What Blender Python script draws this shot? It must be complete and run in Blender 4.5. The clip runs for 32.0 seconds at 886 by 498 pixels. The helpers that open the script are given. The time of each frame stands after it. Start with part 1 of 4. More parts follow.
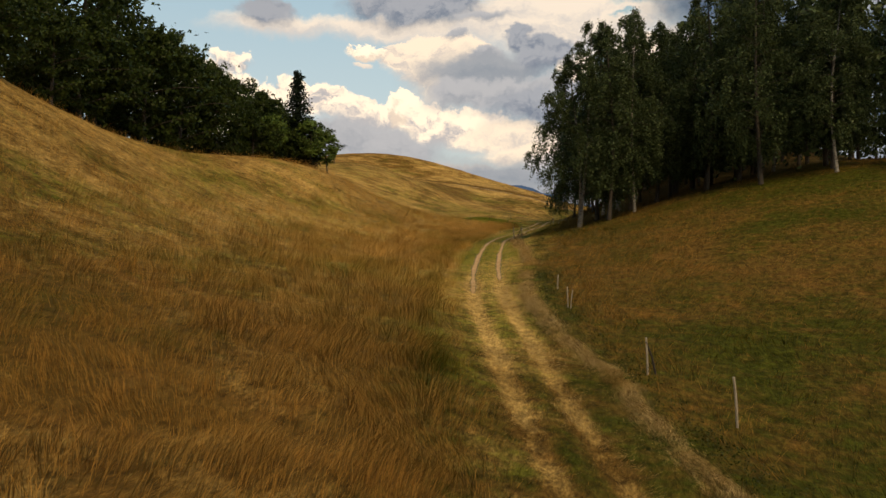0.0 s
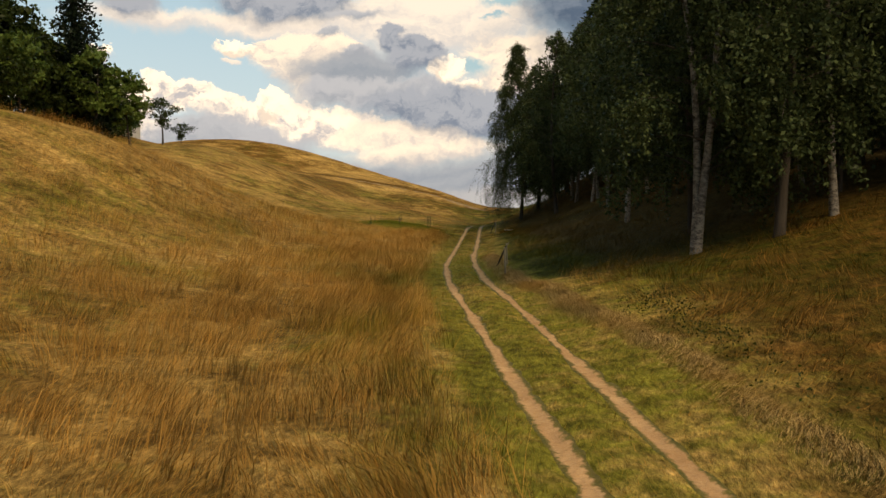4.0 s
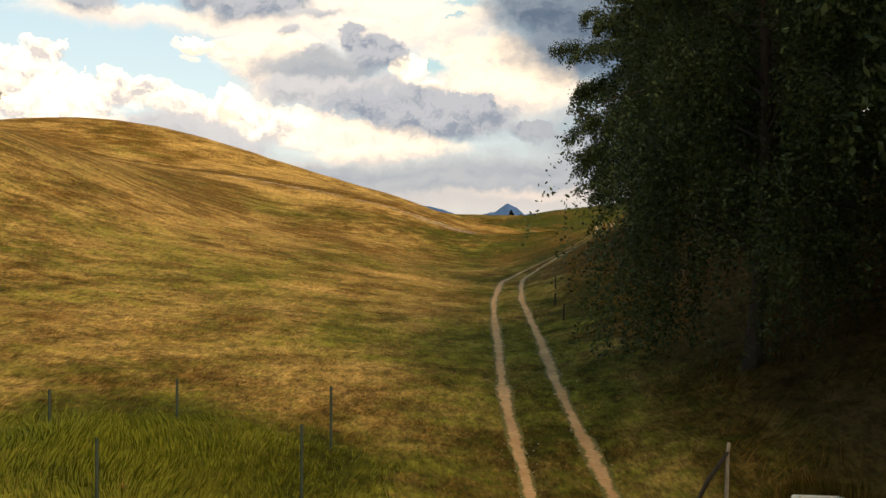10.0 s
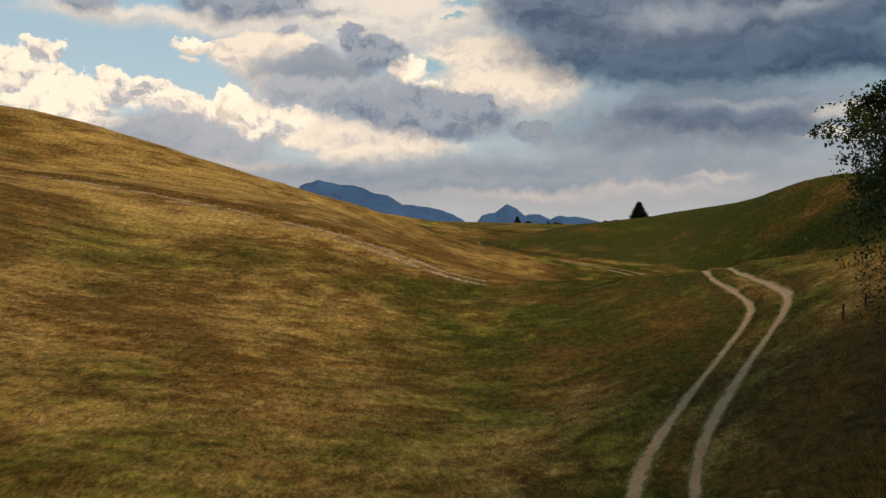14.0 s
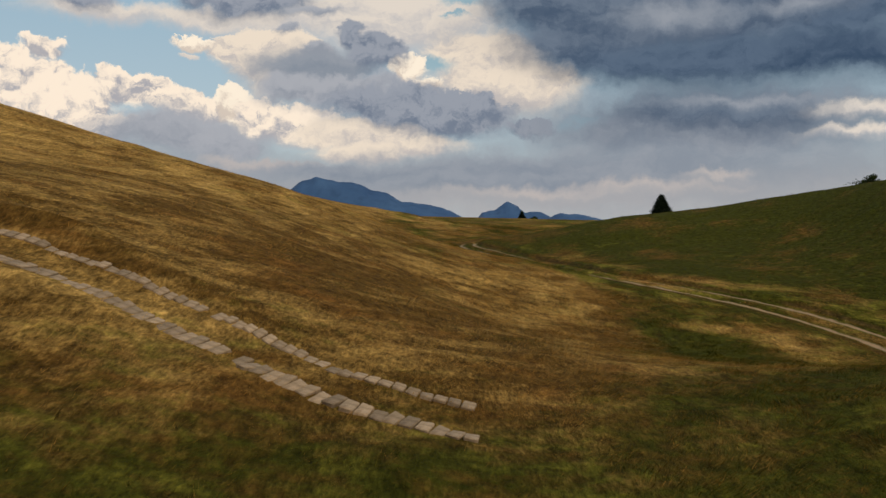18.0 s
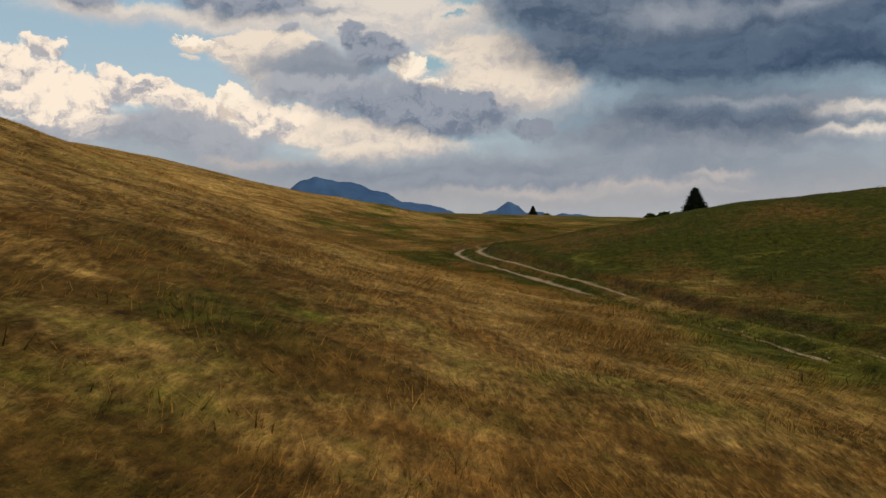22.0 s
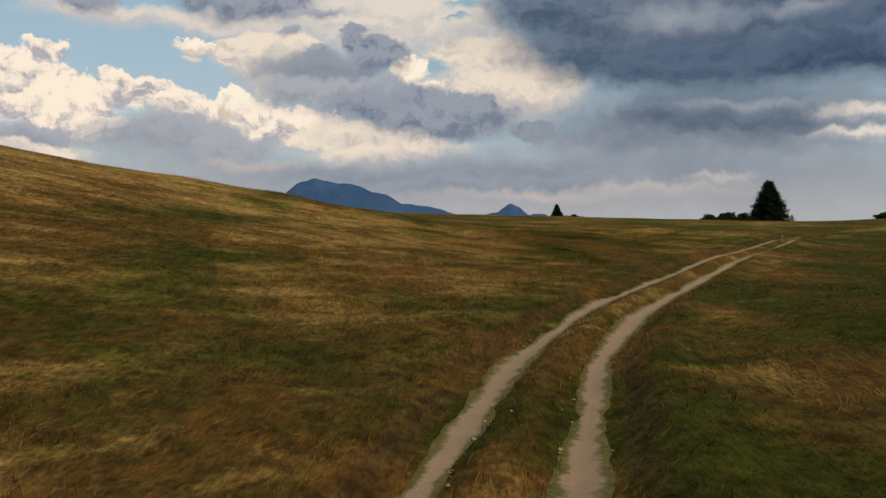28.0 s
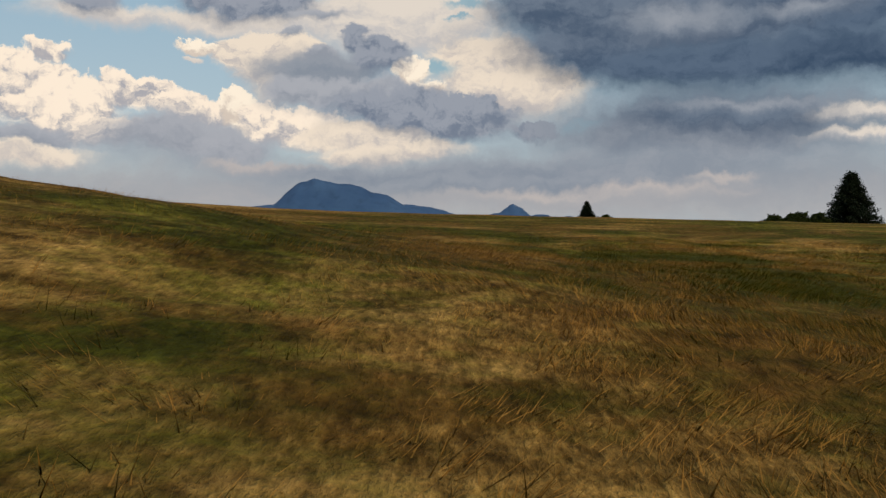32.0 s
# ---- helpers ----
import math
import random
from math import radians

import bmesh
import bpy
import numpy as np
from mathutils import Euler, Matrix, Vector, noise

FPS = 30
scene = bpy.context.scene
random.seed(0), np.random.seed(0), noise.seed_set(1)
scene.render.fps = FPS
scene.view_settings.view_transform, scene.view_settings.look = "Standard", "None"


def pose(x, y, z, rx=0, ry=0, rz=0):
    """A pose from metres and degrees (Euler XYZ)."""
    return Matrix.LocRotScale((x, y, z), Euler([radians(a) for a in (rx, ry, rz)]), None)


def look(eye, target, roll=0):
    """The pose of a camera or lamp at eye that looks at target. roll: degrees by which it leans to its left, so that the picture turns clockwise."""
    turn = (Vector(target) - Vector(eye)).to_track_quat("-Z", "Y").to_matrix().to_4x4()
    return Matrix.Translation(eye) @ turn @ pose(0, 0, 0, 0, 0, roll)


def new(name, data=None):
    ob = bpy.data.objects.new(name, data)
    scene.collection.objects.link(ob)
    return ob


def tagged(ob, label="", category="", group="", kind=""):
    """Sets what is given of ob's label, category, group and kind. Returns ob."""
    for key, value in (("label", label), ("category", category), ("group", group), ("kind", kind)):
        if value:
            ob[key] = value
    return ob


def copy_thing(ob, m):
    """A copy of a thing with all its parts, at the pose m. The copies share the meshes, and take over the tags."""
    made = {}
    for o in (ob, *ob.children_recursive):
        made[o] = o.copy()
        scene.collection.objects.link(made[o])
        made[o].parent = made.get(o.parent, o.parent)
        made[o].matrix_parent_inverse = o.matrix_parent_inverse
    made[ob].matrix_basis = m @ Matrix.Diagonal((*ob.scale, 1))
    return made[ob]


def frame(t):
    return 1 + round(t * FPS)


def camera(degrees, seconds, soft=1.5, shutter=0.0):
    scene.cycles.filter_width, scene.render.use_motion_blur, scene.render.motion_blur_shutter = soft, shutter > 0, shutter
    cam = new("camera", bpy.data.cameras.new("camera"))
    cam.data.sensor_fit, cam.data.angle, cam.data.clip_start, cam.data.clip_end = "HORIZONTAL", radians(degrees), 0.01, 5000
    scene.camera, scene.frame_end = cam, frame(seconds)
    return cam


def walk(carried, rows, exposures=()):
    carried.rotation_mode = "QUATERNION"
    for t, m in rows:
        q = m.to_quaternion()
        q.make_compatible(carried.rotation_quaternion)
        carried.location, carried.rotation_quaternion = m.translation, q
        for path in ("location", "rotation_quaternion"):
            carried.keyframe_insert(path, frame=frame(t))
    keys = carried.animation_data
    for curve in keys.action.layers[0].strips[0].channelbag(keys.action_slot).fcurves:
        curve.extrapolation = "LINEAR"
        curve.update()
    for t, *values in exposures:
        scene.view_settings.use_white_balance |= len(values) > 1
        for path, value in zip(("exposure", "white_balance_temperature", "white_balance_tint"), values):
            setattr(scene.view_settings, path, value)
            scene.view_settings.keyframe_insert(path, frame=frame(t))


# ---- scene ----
cam = camera(52.21, 32.0)
PATH = [
    (0, 12.49, 12.93, -2.69, -1.69, 0.36, 10.62),
    (0.5, 10.93, 18.21, -2.68, -1.71, 0.27, 10.27),
    (1, 9.50, 23.49, -2.66, -1.77, 0.36, 9.29),
    (1.5, 8.21, 28.76, -2.64, -1.75, 0.31, 8.02),
    (2, 7.01, 34.02, -2.60, -1.75, 0.34, 7.13),
    (2.5, 5.90, 39.32, -2.51, -1.74, 0.37, 6.51),
    (3, 4.89, 44.72, -2.40, -1.75, 0.34, 5.56),
    (3.5, 3.98, 50.36, -2.29, -1.76, 0.36, 3.95),
    (5.5, 1.01, 75.19, -1.44, -1.73, -0.19, 0.41),
    (6, 0.56, 81.25, -1.26, -1.72, -0.10, 0.25),
    (7, 0.15, 93.07, -0.73, -1.73, -0.01, 0.06),
    (8, 0.01, 104.41, 0.00, -1.75, 0.03, 0.05),
    (9, -0.02, 115.91, 0.68, -1.74, 0.02, 0.05),
    (10, 0.04, 127.08, 1.25, -1.75, -0.00, 0.05),
    (11, 0.24, 138.07, 1.87, -1.74, -0.00, 0.05),
    (12, 0.47, 149.11, 2.53, -1.73, -0.00, 0.04),
    (13, 0.65, 159.82, 3.17, -1.73, -0.00, 0.00),
    (14, 0.93, 170.14, 3.84, -1.73, -0.00, 0.00),
    (15, 1.51, 180.58, 4.15, -1.76, -0.00, 0.00),
    (16, 2.39, 191.60, 3.86, -1.81, -0.00, 0.00),
    (17, 2.88, 202.51, 3.49, -1.85, -0.00, 0.00),
    (18, 3.15, 213.21, 3.21, -1.88, -0.00, 0.00),
    (19, 3.41, 223.91, 2.96, -1.90, -0.00, 0.00),
    (20, 3.66, 234.47, 2.74, -1.90, -0.00, 0.00),
    (21, 3.97, 244.94, 2.55, -1.89, -0.00, 0.00),
    (22, 4.29, 255.21, 2.42, -1.86, -0.00, 0.04),
    (23, 4.57, 265.40, 2.55, -1.84, -0.00, 0.05),
    (24, 4.90, 275.24, 2.74, -1.83, -0.00, 0.07),
    (25, 5.28, 284.90, 2.78, -1.79, -0.00, 0.10),
    (26, 5.62, 295.18, 2.75, -1.77, -0.00, 0.11),
    (27, 5.98, 305.79, 2.71, -1.75, -0.00, 0.11),
    (28, 6.28, 315.81, 2.63, -1.72, -0.00, 0.12),
    (29, 6.50, 325.46, 2.53, -1.69, -0.00, 0.16),
    (30, 6.71, 335.34, 2.50, -1.72, -0.00, 0.16),
    (31, 6.98, 345.28, 2.56, -1.73, -0.00, 0.18),
    (32, 7.40, 355.27, 2.91, -1.68, -0.00, 0.22),
]
walk(cam, [(t, pose(x, y, z, 90 + p, r, w)) for t, x, y, z, p, r, w in PATH],
     exposures=[(0, 0.2, 7650, 11), (2, 0.33, 7650, 11), (3, 0.22, 7650, 11), (5.5, 0.62, 8000, 11), (9.5, 0.70, 8000, 11), (11.5, 0.58, 7600, 11), (13.5, 0.15, 7250, 10), (16, -0.12, 6850, 10), (32, -0.12, 6850, 10)])

# ---- sky, sun ----
HORIZON, FOCAL = 388.0, 1600.0


class Nodes:
    """A small helper to write node trees in few lines."""

    def __init__(self, tree):
        self.tree = tree
        self.tree.nodes.clear()

    def add(self, kind):
        return self.tree.nodes.new(kind)

    def link(self, a, b):
        self.tree.links.new(a, b)

    def put(self, socket, value):
        if isinstance(value, (int, float, tuple, list)):
            socket.default_value = value
        else:
            self.link(value, socket)

    def math(self, op, a, b=0.0, c=0.0):
        n = self.add("ShaderNodeMath")
        n.operation = op
        for s, v in zip(n.inputs, (a, b, c)):
            self.put(s, v)
        return n.outputs[0]

    def vmath(self, op, a, b=(0, 0, 0)):
        n = self.add("ShaderNodeVectorMath")
        n.operation = op
        self.put(n.inputs[0], a)
        self.put(n.inputs[1], b)
        return n.outputs["Value"] if op in ("LENGTH", "DOT_PRODUCT") else n.outputs["Vector"]

    def mix(self, fac, a, b, blend="MIX"):
        n = self.add("ShaderNodeMix")
        n.data_type, n.blend_type = "RGBA", blend
        self.put(n.inputs[0], fac)
        self.put(n.inputs[6], (*a, 1) if isinstance(a, tuple) else a)
        self.put(n.inputs[7], (*b, 1) if isinstance(b, tuple) else b)
        return n.outputs[2]

    def ramp(self, value, lo, hi, to_lo=0.0, to_hi=1.0, smooth=False):
        n = self.add("ShaderNodeMapRange")
        n.interpolation_type, n.clamp = ("SMOOTHSTEP", False) if smooth else ("LINEAR", True)
        for s, v in zip(n.inputs, (value, lo, hi, to_lo, to_hi)):
            self.put(s, v)
        return n.outputs[0]

    def noise(self, vector, scale, detail=4.0, rough=0.55, out=0, distortion=0.0):
        n = self.add("ShaderNodeTexNoise")
        self.put(n.inputs["Vector"], vector)
        n.inputs["Scale"].default_value, n.inputs["Detail"].default_value = scale, detail
        n.inputs["Roughness"].default_value, n.inputs["Distortion"].default_value = rough, distortion
        return n.outputs[out]

    def xyz(self, x, y, z):
        n = self.add("ShaderNodeCombineXYZ")
        for s, v in zip(n.inputs, (x, y, z)):
            self.put(s, v)
        return n.outputs[0]

    def split(self, v):
        n = self.add("ShaderNodeSeparateXYZ")
        self.put(n.inputs[0], v)
        return n.outputs


def srgb(r, g, b):
    return tuple(((c / 255 + 0.055) / 1.055) ** 2.4 if c > 10 else c / 255 / 12.92 for c in (r, g, b))


# Tints of the clouds, as they look against the blue: (crown, foot).
TINTS = {
    "haze": ((166, 170, 178), (172, 173, 179)), "veil": ((226, 218, 210), (196, 195, 198)), "cream": ((238, 225, 210), (196, 191, 191)), "white": ((255, 240, 223), (172, 173, 182)),
    "bright": ((255, 243, 226), (214, 202, 192)), "grey": ((170, 175, 186), (146, 154, 168)), "slate": ((152, 160, 175), (114, 127, 148)), "dusk": ((108, 123, 143), (74, 92, 116)),
    "storm": ((88, 107, 131), (56, 77, 103)), "ash": ((150, 158, 171), (134, 145, 161)), "rose": ((190, 184, 184), (172, 173, 179)), "gap": ((150, 182, 198), (158, 186, 200))}
# Clouds, back to front, in layers: place and half size as seen towards the mountains, tint, softness of the rim.
HIGH_VEIL = [(784, 350, 2600, 90, "haze", 0.9), (170, 26, 130, 24, "veil", 0.5), (420, 40, 190, 24, "veil", 0.45), (690, 45, 220, 84, "veil", 0.35), (850, 120, 110, 60, "cream", 0.3),
             (900, 165, 130, 52, "cream", 0.3), (770, 128, 44, 17, "gap", 0.7), (815, 8, 46, 8, "gap", 0.6), (800, 30, 24, 5, "gap", 0.6)]
LEFT_BANK = [(72, 88, 44, 17, "white", 0.12), (30, 150, 110, 52, "white", 0.08), (120, 185, 92, 58, "white", 0.08), (60, 232, 170, 26, "grey", 0.5), (185, 226, 54, 22, "white", 0.15),
             (215, 156, 36, 30, "white", 0.08), (262, 170, 42, 28, "white", 0.08), (310, 192, 52, 28, "white", 0.08), (370, 200, 60, 22, "white", 0.1)]
MIDDLE_BANK = [(450, 98, 58, 42, "cream", 0.08), (500, 122, 84, 66, "cream", 0.14), (360, 81, 46, 16, "bright", 0.08), (350, 106, 20, 8, "veil", 0.3), (320, 244, 170, 46, "grey", 0.5),
               (420, 190, 34, 36, "bright", 0.06), (456, 206, 40, 32, "white", 0.08), (520, 220, 90, 34, "white", 0.14), (640, 236, 130, 28, "cream", 0.3), (740, 254, 90, 20, "cream", 0.4),
               (400, 262, 90, 34, "grey", 0.5), (640, 266, 90, 18, "cream", 0.35), (470, 288, 110, 14, "rose", 0.5), (600, 300, 180, 16, "ash", 0.7), (50, 266, 110, 22, "cream", 0.4)]
GREY_CLOUDS = [(150, -2, 62, 32, "slate", 0.3), (440, 0, 130, 38, "slate", 0.25), (560, 26, 60, 12, "grey", 0.5), (560, 132, 130, 44, "ash", 0.5), (718, 136, 36, 28, "bright", 0.1), (760, 164, 40, 16, "bright", 0.2),
               (508, 58, 24, 12, "grey", 0.4), (556, 98, 34, 12, "grey", 0.4), (620, 75, 28, 26, "slate", 0.2), (662, 106, 54, 34, "slate", 0.14), (520, 160, 60, 26, "grey", 0.4), (620, 172, 160, 30, "grey", 0.3),
               (700, 190, 150, 36, "slate", 0.25), (800, 208, 116, 40, "slate", 0.1), (944, 222, 52, 14, "slate", 0.12)]
STORM = [(900, 306, 520, 44, "ash", 0.8), (1250, 250, 420, 90, "ash", 0.8), (1036, 216, 36, 15, "gap", 0.5), (1080, 232, 90, 36, "ash", 0.7), (1300, 200, 330, 50, "dusk", 0.8), (980, 20, 130, 60, "dusk", 0.35), (1040, 92, 150, 58, "dusk", 0.35),
         (1260, 20, 420, 120, "dusk", 0.5), (1180, 120, 210, 48, "storm", 0.7), (1400, 104, 330, 48, "storm", 0.6), (1500, 30, 150, 60, "storm", 0.8), (1190, 30, 100, 30, "ash", 1.1), (1420, 14, 90, 20, "ash", 1.1), (1330, 182, 210, 12, "ash", 1.1)]
LOW_BANDS = [(1550, 188, 110, 16, "veil", 0.8), (1540, 232, 110, 14, "veil", 0.8), (880, 322, 260, 18, "ash", 0.9), (980, 346, 230, 14, "rose", 1.1), (1150, 334, 160, 13, "rose", 1.1), (1262, 313, 70, 11, "rose", 0.9)]

world = bpy.data.worlds.new("world")
world.use_nodes = True
n = Nodes(world.node_tree)
way = n.add("ShaderNodeTexCoord").outputs["Generated"]
dx, dy, dz = n.split(way)
flat = n.math("SQRT", n.math("ADD", n.math("MULTIPLY", dx, dx), n.math("MULTIPLY", dy, dy)))
azimuth = n.math("ARCTAN2", dx, dy)
height_up = n.math("DIVIDE", dz, n.math("MAXIMUM", flat, 0.02))
plane = n.xyz(azimuth, height_up, 0.0)


def billows(vector, scale, detail=4.0):
    v = n.add("ShaderNodeTexVoronoi")
    v.voronoi_dimensions, v.feature, v.normalize = "2D", "SMOOTH_F1", True
    n.put(v.inputs["Vector"], vector)
    for key, value in (("Scale", scale), ("Detail", detail), ("Roughness", 0.62), ("Lacunarity", 2.3), ("Smoothness", 0.35)):
        v.inputs[key].default_value = value
    return v.outputs["Distance"]


sway = [n.math("MULTIPLY", n.math("SUBTRACT", n.noise(n.vmath("ADD", plane, shift), scale, 8.0, 0.61), 0.5), much)
        for shift, scale, much in (((0, 0, 0), 9.0, 0.09), ((4.7, 2.1, 0), 9.0, 0.055), ((1.3, 7.7, 0), 38.0, 0.028), ((8.9, 5.2, 0), 38.0, 0.022))]
across_sky, up_sky = n.math("ADD", azimuth, n.math("ADD", sway[0], sway[2])), n.math("ADD", height_up, n.math("ADD", sway[1], sway[3]))
warped = n.xyz(across_sky, up_sky, 0.0)
grain = n.noise(n.vmath("MULTIPLY", warped, (1, 2.6, 1)), 11.0, 9.0, 0.6)
lumps = n.vmath("MULTIPLY", warped, (1, 1.25, 1))
billow = billows(lumps, 26.0)
relief = n.math("SUBTRACT", billows(n.vmath("ADD", lumps, (-0.005, 0.011, 0)), 26.0), billow)
sky_x, sky_y = n.math("MULTIPLY_ADD", n.math("SUBTRACT", grain, 0.5), 0.012, across_sky), n.math("MULTIPLY_ADD", n.math("SUBTRACT", billow, 0.36), 0.006, up_sky)
blue = n.add("ShaderNodeTexSky")
blue.sky_type, blue.sun_disc, blue.sun_elevation, blue.sun_rotation = "NISHITA", False, radians(40), radians(140)
blue_tint = n.mix(0.82, n.mix(1.0, blue.outputs[0], (0.11, 0.11, 0.11), "MULTIPLY"), n.mix(n.ramp(height_up, 0.0, 0.5, smooth=True), srgb(178, 198, 210), srgb(120, 172, 204)))
# away from the view: broken cloud of the same kind
far_cover = n.ramp(n.noise(n.vmath("MULTIPLY", way, (1, 1, 2.2)), 2.6, 7.0, 0.6), 0.42, 0.62, smooth=True)
colour = n.mix(far_cover, blue_tint, n.mix(grain, srgb(140, 148, 166), srgb(226, 216, 206)))
ahead = n.ramp(n.math("ABSOLUTE", azimuth), 0.75, 0.95, 1.0, 0.0, smooth=True)
front = blue_tint
for u, v, ru, rv, tint, soft_rim in HIGH_VEIL + LEFT_BANK + MIDDLE_BANK + GREY_CLOUDS + STORM + LOW_BANDS:
    crown, foot = TINTS[tint]
    crisp = max(0.0, 1 - soft_rim / 0.5)
    a0 = math.atan((u - 784) / FOCAL)
    b0, sa, sb = (HORIZON - v) / FOCAL * math.cos(a0), ru / FOCAL * math.cos(a0), rv / FOCAL
    aside, rise = n.math("MULTIPLY_ADD", sky_x, 1 / sa, -a0 / sa), n.math("MULTIPLY_ADD", sky_y, 1 / sb, -b0 / sb)
    span = n.math("SQRT", n.math("MULTIPLY_ADD", aside, aside, n.math("MULTIPLY", rise, rise)))
    edge = n.math("MULTIPLY_ADD", n.math("SUBTRACT", billow, 0.36), n.ramp(rise, -0.7, 0.4, 0.12, 0.3 + 0.6 * crisp, True), span)
    rim = n.ramp(rise, 0.5, -0.9, soft_rim + 0.05, soft_rim + 0.55, True)
    cover = n.ramp(edge, n.math("MULTIPLY_ADD", rim, 0.35, 1.0), n.math("MULTIPLY_ADD", rim, -0.85, 1.0), 0.0, 1.0, True)
    light = n.math("MULTIPLY_ADD", n.math("SUBTRACT", grain, 0.5), 4.4 - 0.8 * crisp, n.math("MULTIPLY_ADD", relief, 2.0 + 5.0 * crisp, rise))
    front = n.mix(cover, front, n.mix(n.ramp(light, -1.0, 0.75, 0.0, 1.0, True), srgb(*foot), srgb(*crown)))
colour = n.mix(ahead, colour, front)
back = n.add("ShaderNodeBackground")
n.put(back.inputs[0], colour)
back.inputs[1].default_value = 1.04
n.link(back.outputs[0], n.add("ShaderNodeOutputWorld").inputs[0])
scene.world = world

sun = new("sun", bpy.data.lights.new("sun", "SUN"))
sun.data.energy, sun.data.angle, sun.data.color = 2.9, radians(30), (1.0, 0.81, 0.55)
sun.matrix_world = look((43, -60, 73), (0, 0, 0))

# ---- the lie of the land ----
# Hills and hollows: x, y, half widths, height.
LEFT_HILLS = [
    (-62.4, 49.5, 43.0, 52.1, 17.86), (-23.5, 111.9, 10.1, 24.6, 5.58), (-71.5, 241.2, 37.5, 58.6, 11.52), (-99.4, 191.2, 41.3, 76.0, 11.76),
    (-35.9, 183.2, 16.2, 40.5, 7.30), (-13.2, 244.9, 27.8, 24.2, 5.68), (-43.3, 276.5, 37.6, 16.5, 9.18), (-62.5, 342.9, 47.5, 58.6, 11.64),
    (-24.6, 349.0, 22.6, 26.5, 2.55), (-100.3, 435.8, 61.6, 68.6, 14.75), (-31.8, 32.4, 16.6, 45.3, 6.74)]
VALLEY = [
    (4.7, 185.6, 8.8, 63.3, -2.28), (-7.1, 63.9, 29.1, 62.5, -5.78), (21.7, 246.3, 25.0, 13.3, -3.38), (22.1, 308.3, 30.2, 19.0, 3.47),
    (1.1, 302.5, 15.9, 29.4, -3.51), (-6.0, 292.3, 12.5, 21.0, 3.04), (-4.8, 370.3, 15.6, 10.0, 1.11), (8.3, 137.8, 7.0, 10.0, -0.56),
    (2.8, 364.2, 20.5, 31.4, 0.06)]
RIGHT_HILLS = [
    (29.9, 86.6, 20.7, 23.6, 3.84), (33.1, 161.6, 20.0, 45.4, 11.21), (63.5, 217.0, 33.5, 37.7, 7.64), (42.9, 264.7, 9.2, 31.7, 7.90),
    (70.7, 310.3, 38.9, 46.1, 6.23), (20.6, 456.1, 73.7, 84.8, 4.60), (105.6, 423.1, 32.1, 70.8, 5.77), (25.4, 6.4, 20.3, 48.9, -7.92)]
LOWEST = -1.44
TRACK = [(14.6, -40), (14.4, 0), (13.6, 20), (12.4, 29), (11.3, 33), (10.0, 38.7), (7.6, 49.6), (5.9, 60), (4.8, 69), (3.65, 80), (2.5, 91), (1.95, 102), (1.95, 112), (2.05, 123),
         (2.1, 135), (2.15, 147), (2.5, 158), (3.2, 172), (4.4, 185), (6.5, 192.5), (8.7, 197), (10.7, 200.4), (12.7, 203.5), (14.4, 206.9), (15.3, 212.2), (16.2, 219), (19.0, 231), (22.4, 245),
         (22.3, 252), (20.0, 256.8), (16.9, 259.8), (13.2, 263.4), (11.3, 268.5), (10.9, 280), (10.1, 291), (8.0, 299.5), (6.3, 306), (5.8, 313), (6.4, 322), (8.1, 331), (10.4, 338),
         (14.3, 347), (20.9, 363), (34.0, 390), (50, 412), (68, 427), (110, 450), (190, 480)]

_lattice = np.random.RandomState(7).rand(256, 256)


def value_noise(x, y):
    x, y = np.asarray(x, float), np.asarray(y, float)
    i, j = np.floor(x).astype(int), np.floor(y).astype(int)
    u, v = x - i, y - j
    u, v = u * u * (3 - 2 * u), v * v * (3 - 2 * v)
    a, b = _lattice[i % 256, j % 256], _lattice[(i + 1) % 256, j % 256]
    c, d = _lattice[i % 256, (j + 1) % 256], _lattice[(i + 1) % 256, (j + 1) % 256]
    return (a * (1 - u) + b * u) * (1 - v) + (c * (1 - u) + d * u) * v


def fbm(x, y, octaves=4):
    total, gain = 0.0, 0.5
    for k in range(octaves):
        total = total + gain * value_noise(x * 2 ** k + 17.3 * k, y * 2 ** k + 9.1 * k)
        gain *= 0.5
    return total / (1 - 0.5 ** octaves)


_ys = np.arange(-200, 900, 0.5)
_txs = np.interp(_ys, [p[1] for p in TRACK], [p[0] for p in TRACK])
for _ in range(3):
    _txs = np.convolve(np.pad(_txs, 2, mode="edge"), np.ones(5) / 5, "valid")
_cos = 1 / np.sqrt(1 + np.gradient(_txs, 0.5) ** 2)


def track_x(y):
    return np.interp(y, _ys, _txs)


def track_offset(x, y):
    """Signed distance from the middle of the track, to its right."""
    return (x - track_x(y)) * np.interp(y, _ys, _cos)


def step(v, lo, hi):
    s = np.clip((v - lo) / (hi - lo), 0, 1)
    return s * s * (3 - 2 * s)


def hills(x, y):
    z = LOWEST
    for hx, hy, wx, wy, h in LEFT_HILLS + VALLEY + RIGHT_HILLS:
        z = z + h * np.exp(-((x - hx) / wx) ** 2 - ((y - hy) / wy) ** 2)
    return z


GAUGE = 0.69
BRANCH = [(6.0, 227.4), (3.4, 228.0), (1.2, 228.6), (-0.7, 229.8), (-3.1, 231.0), (-5.8, 231.8), (-9.9, 232.8), (-14.6, 234.2), (-26.4, 237.3), (-33.4, 238.6), (-44.0, 244.8), (-52, 252)]


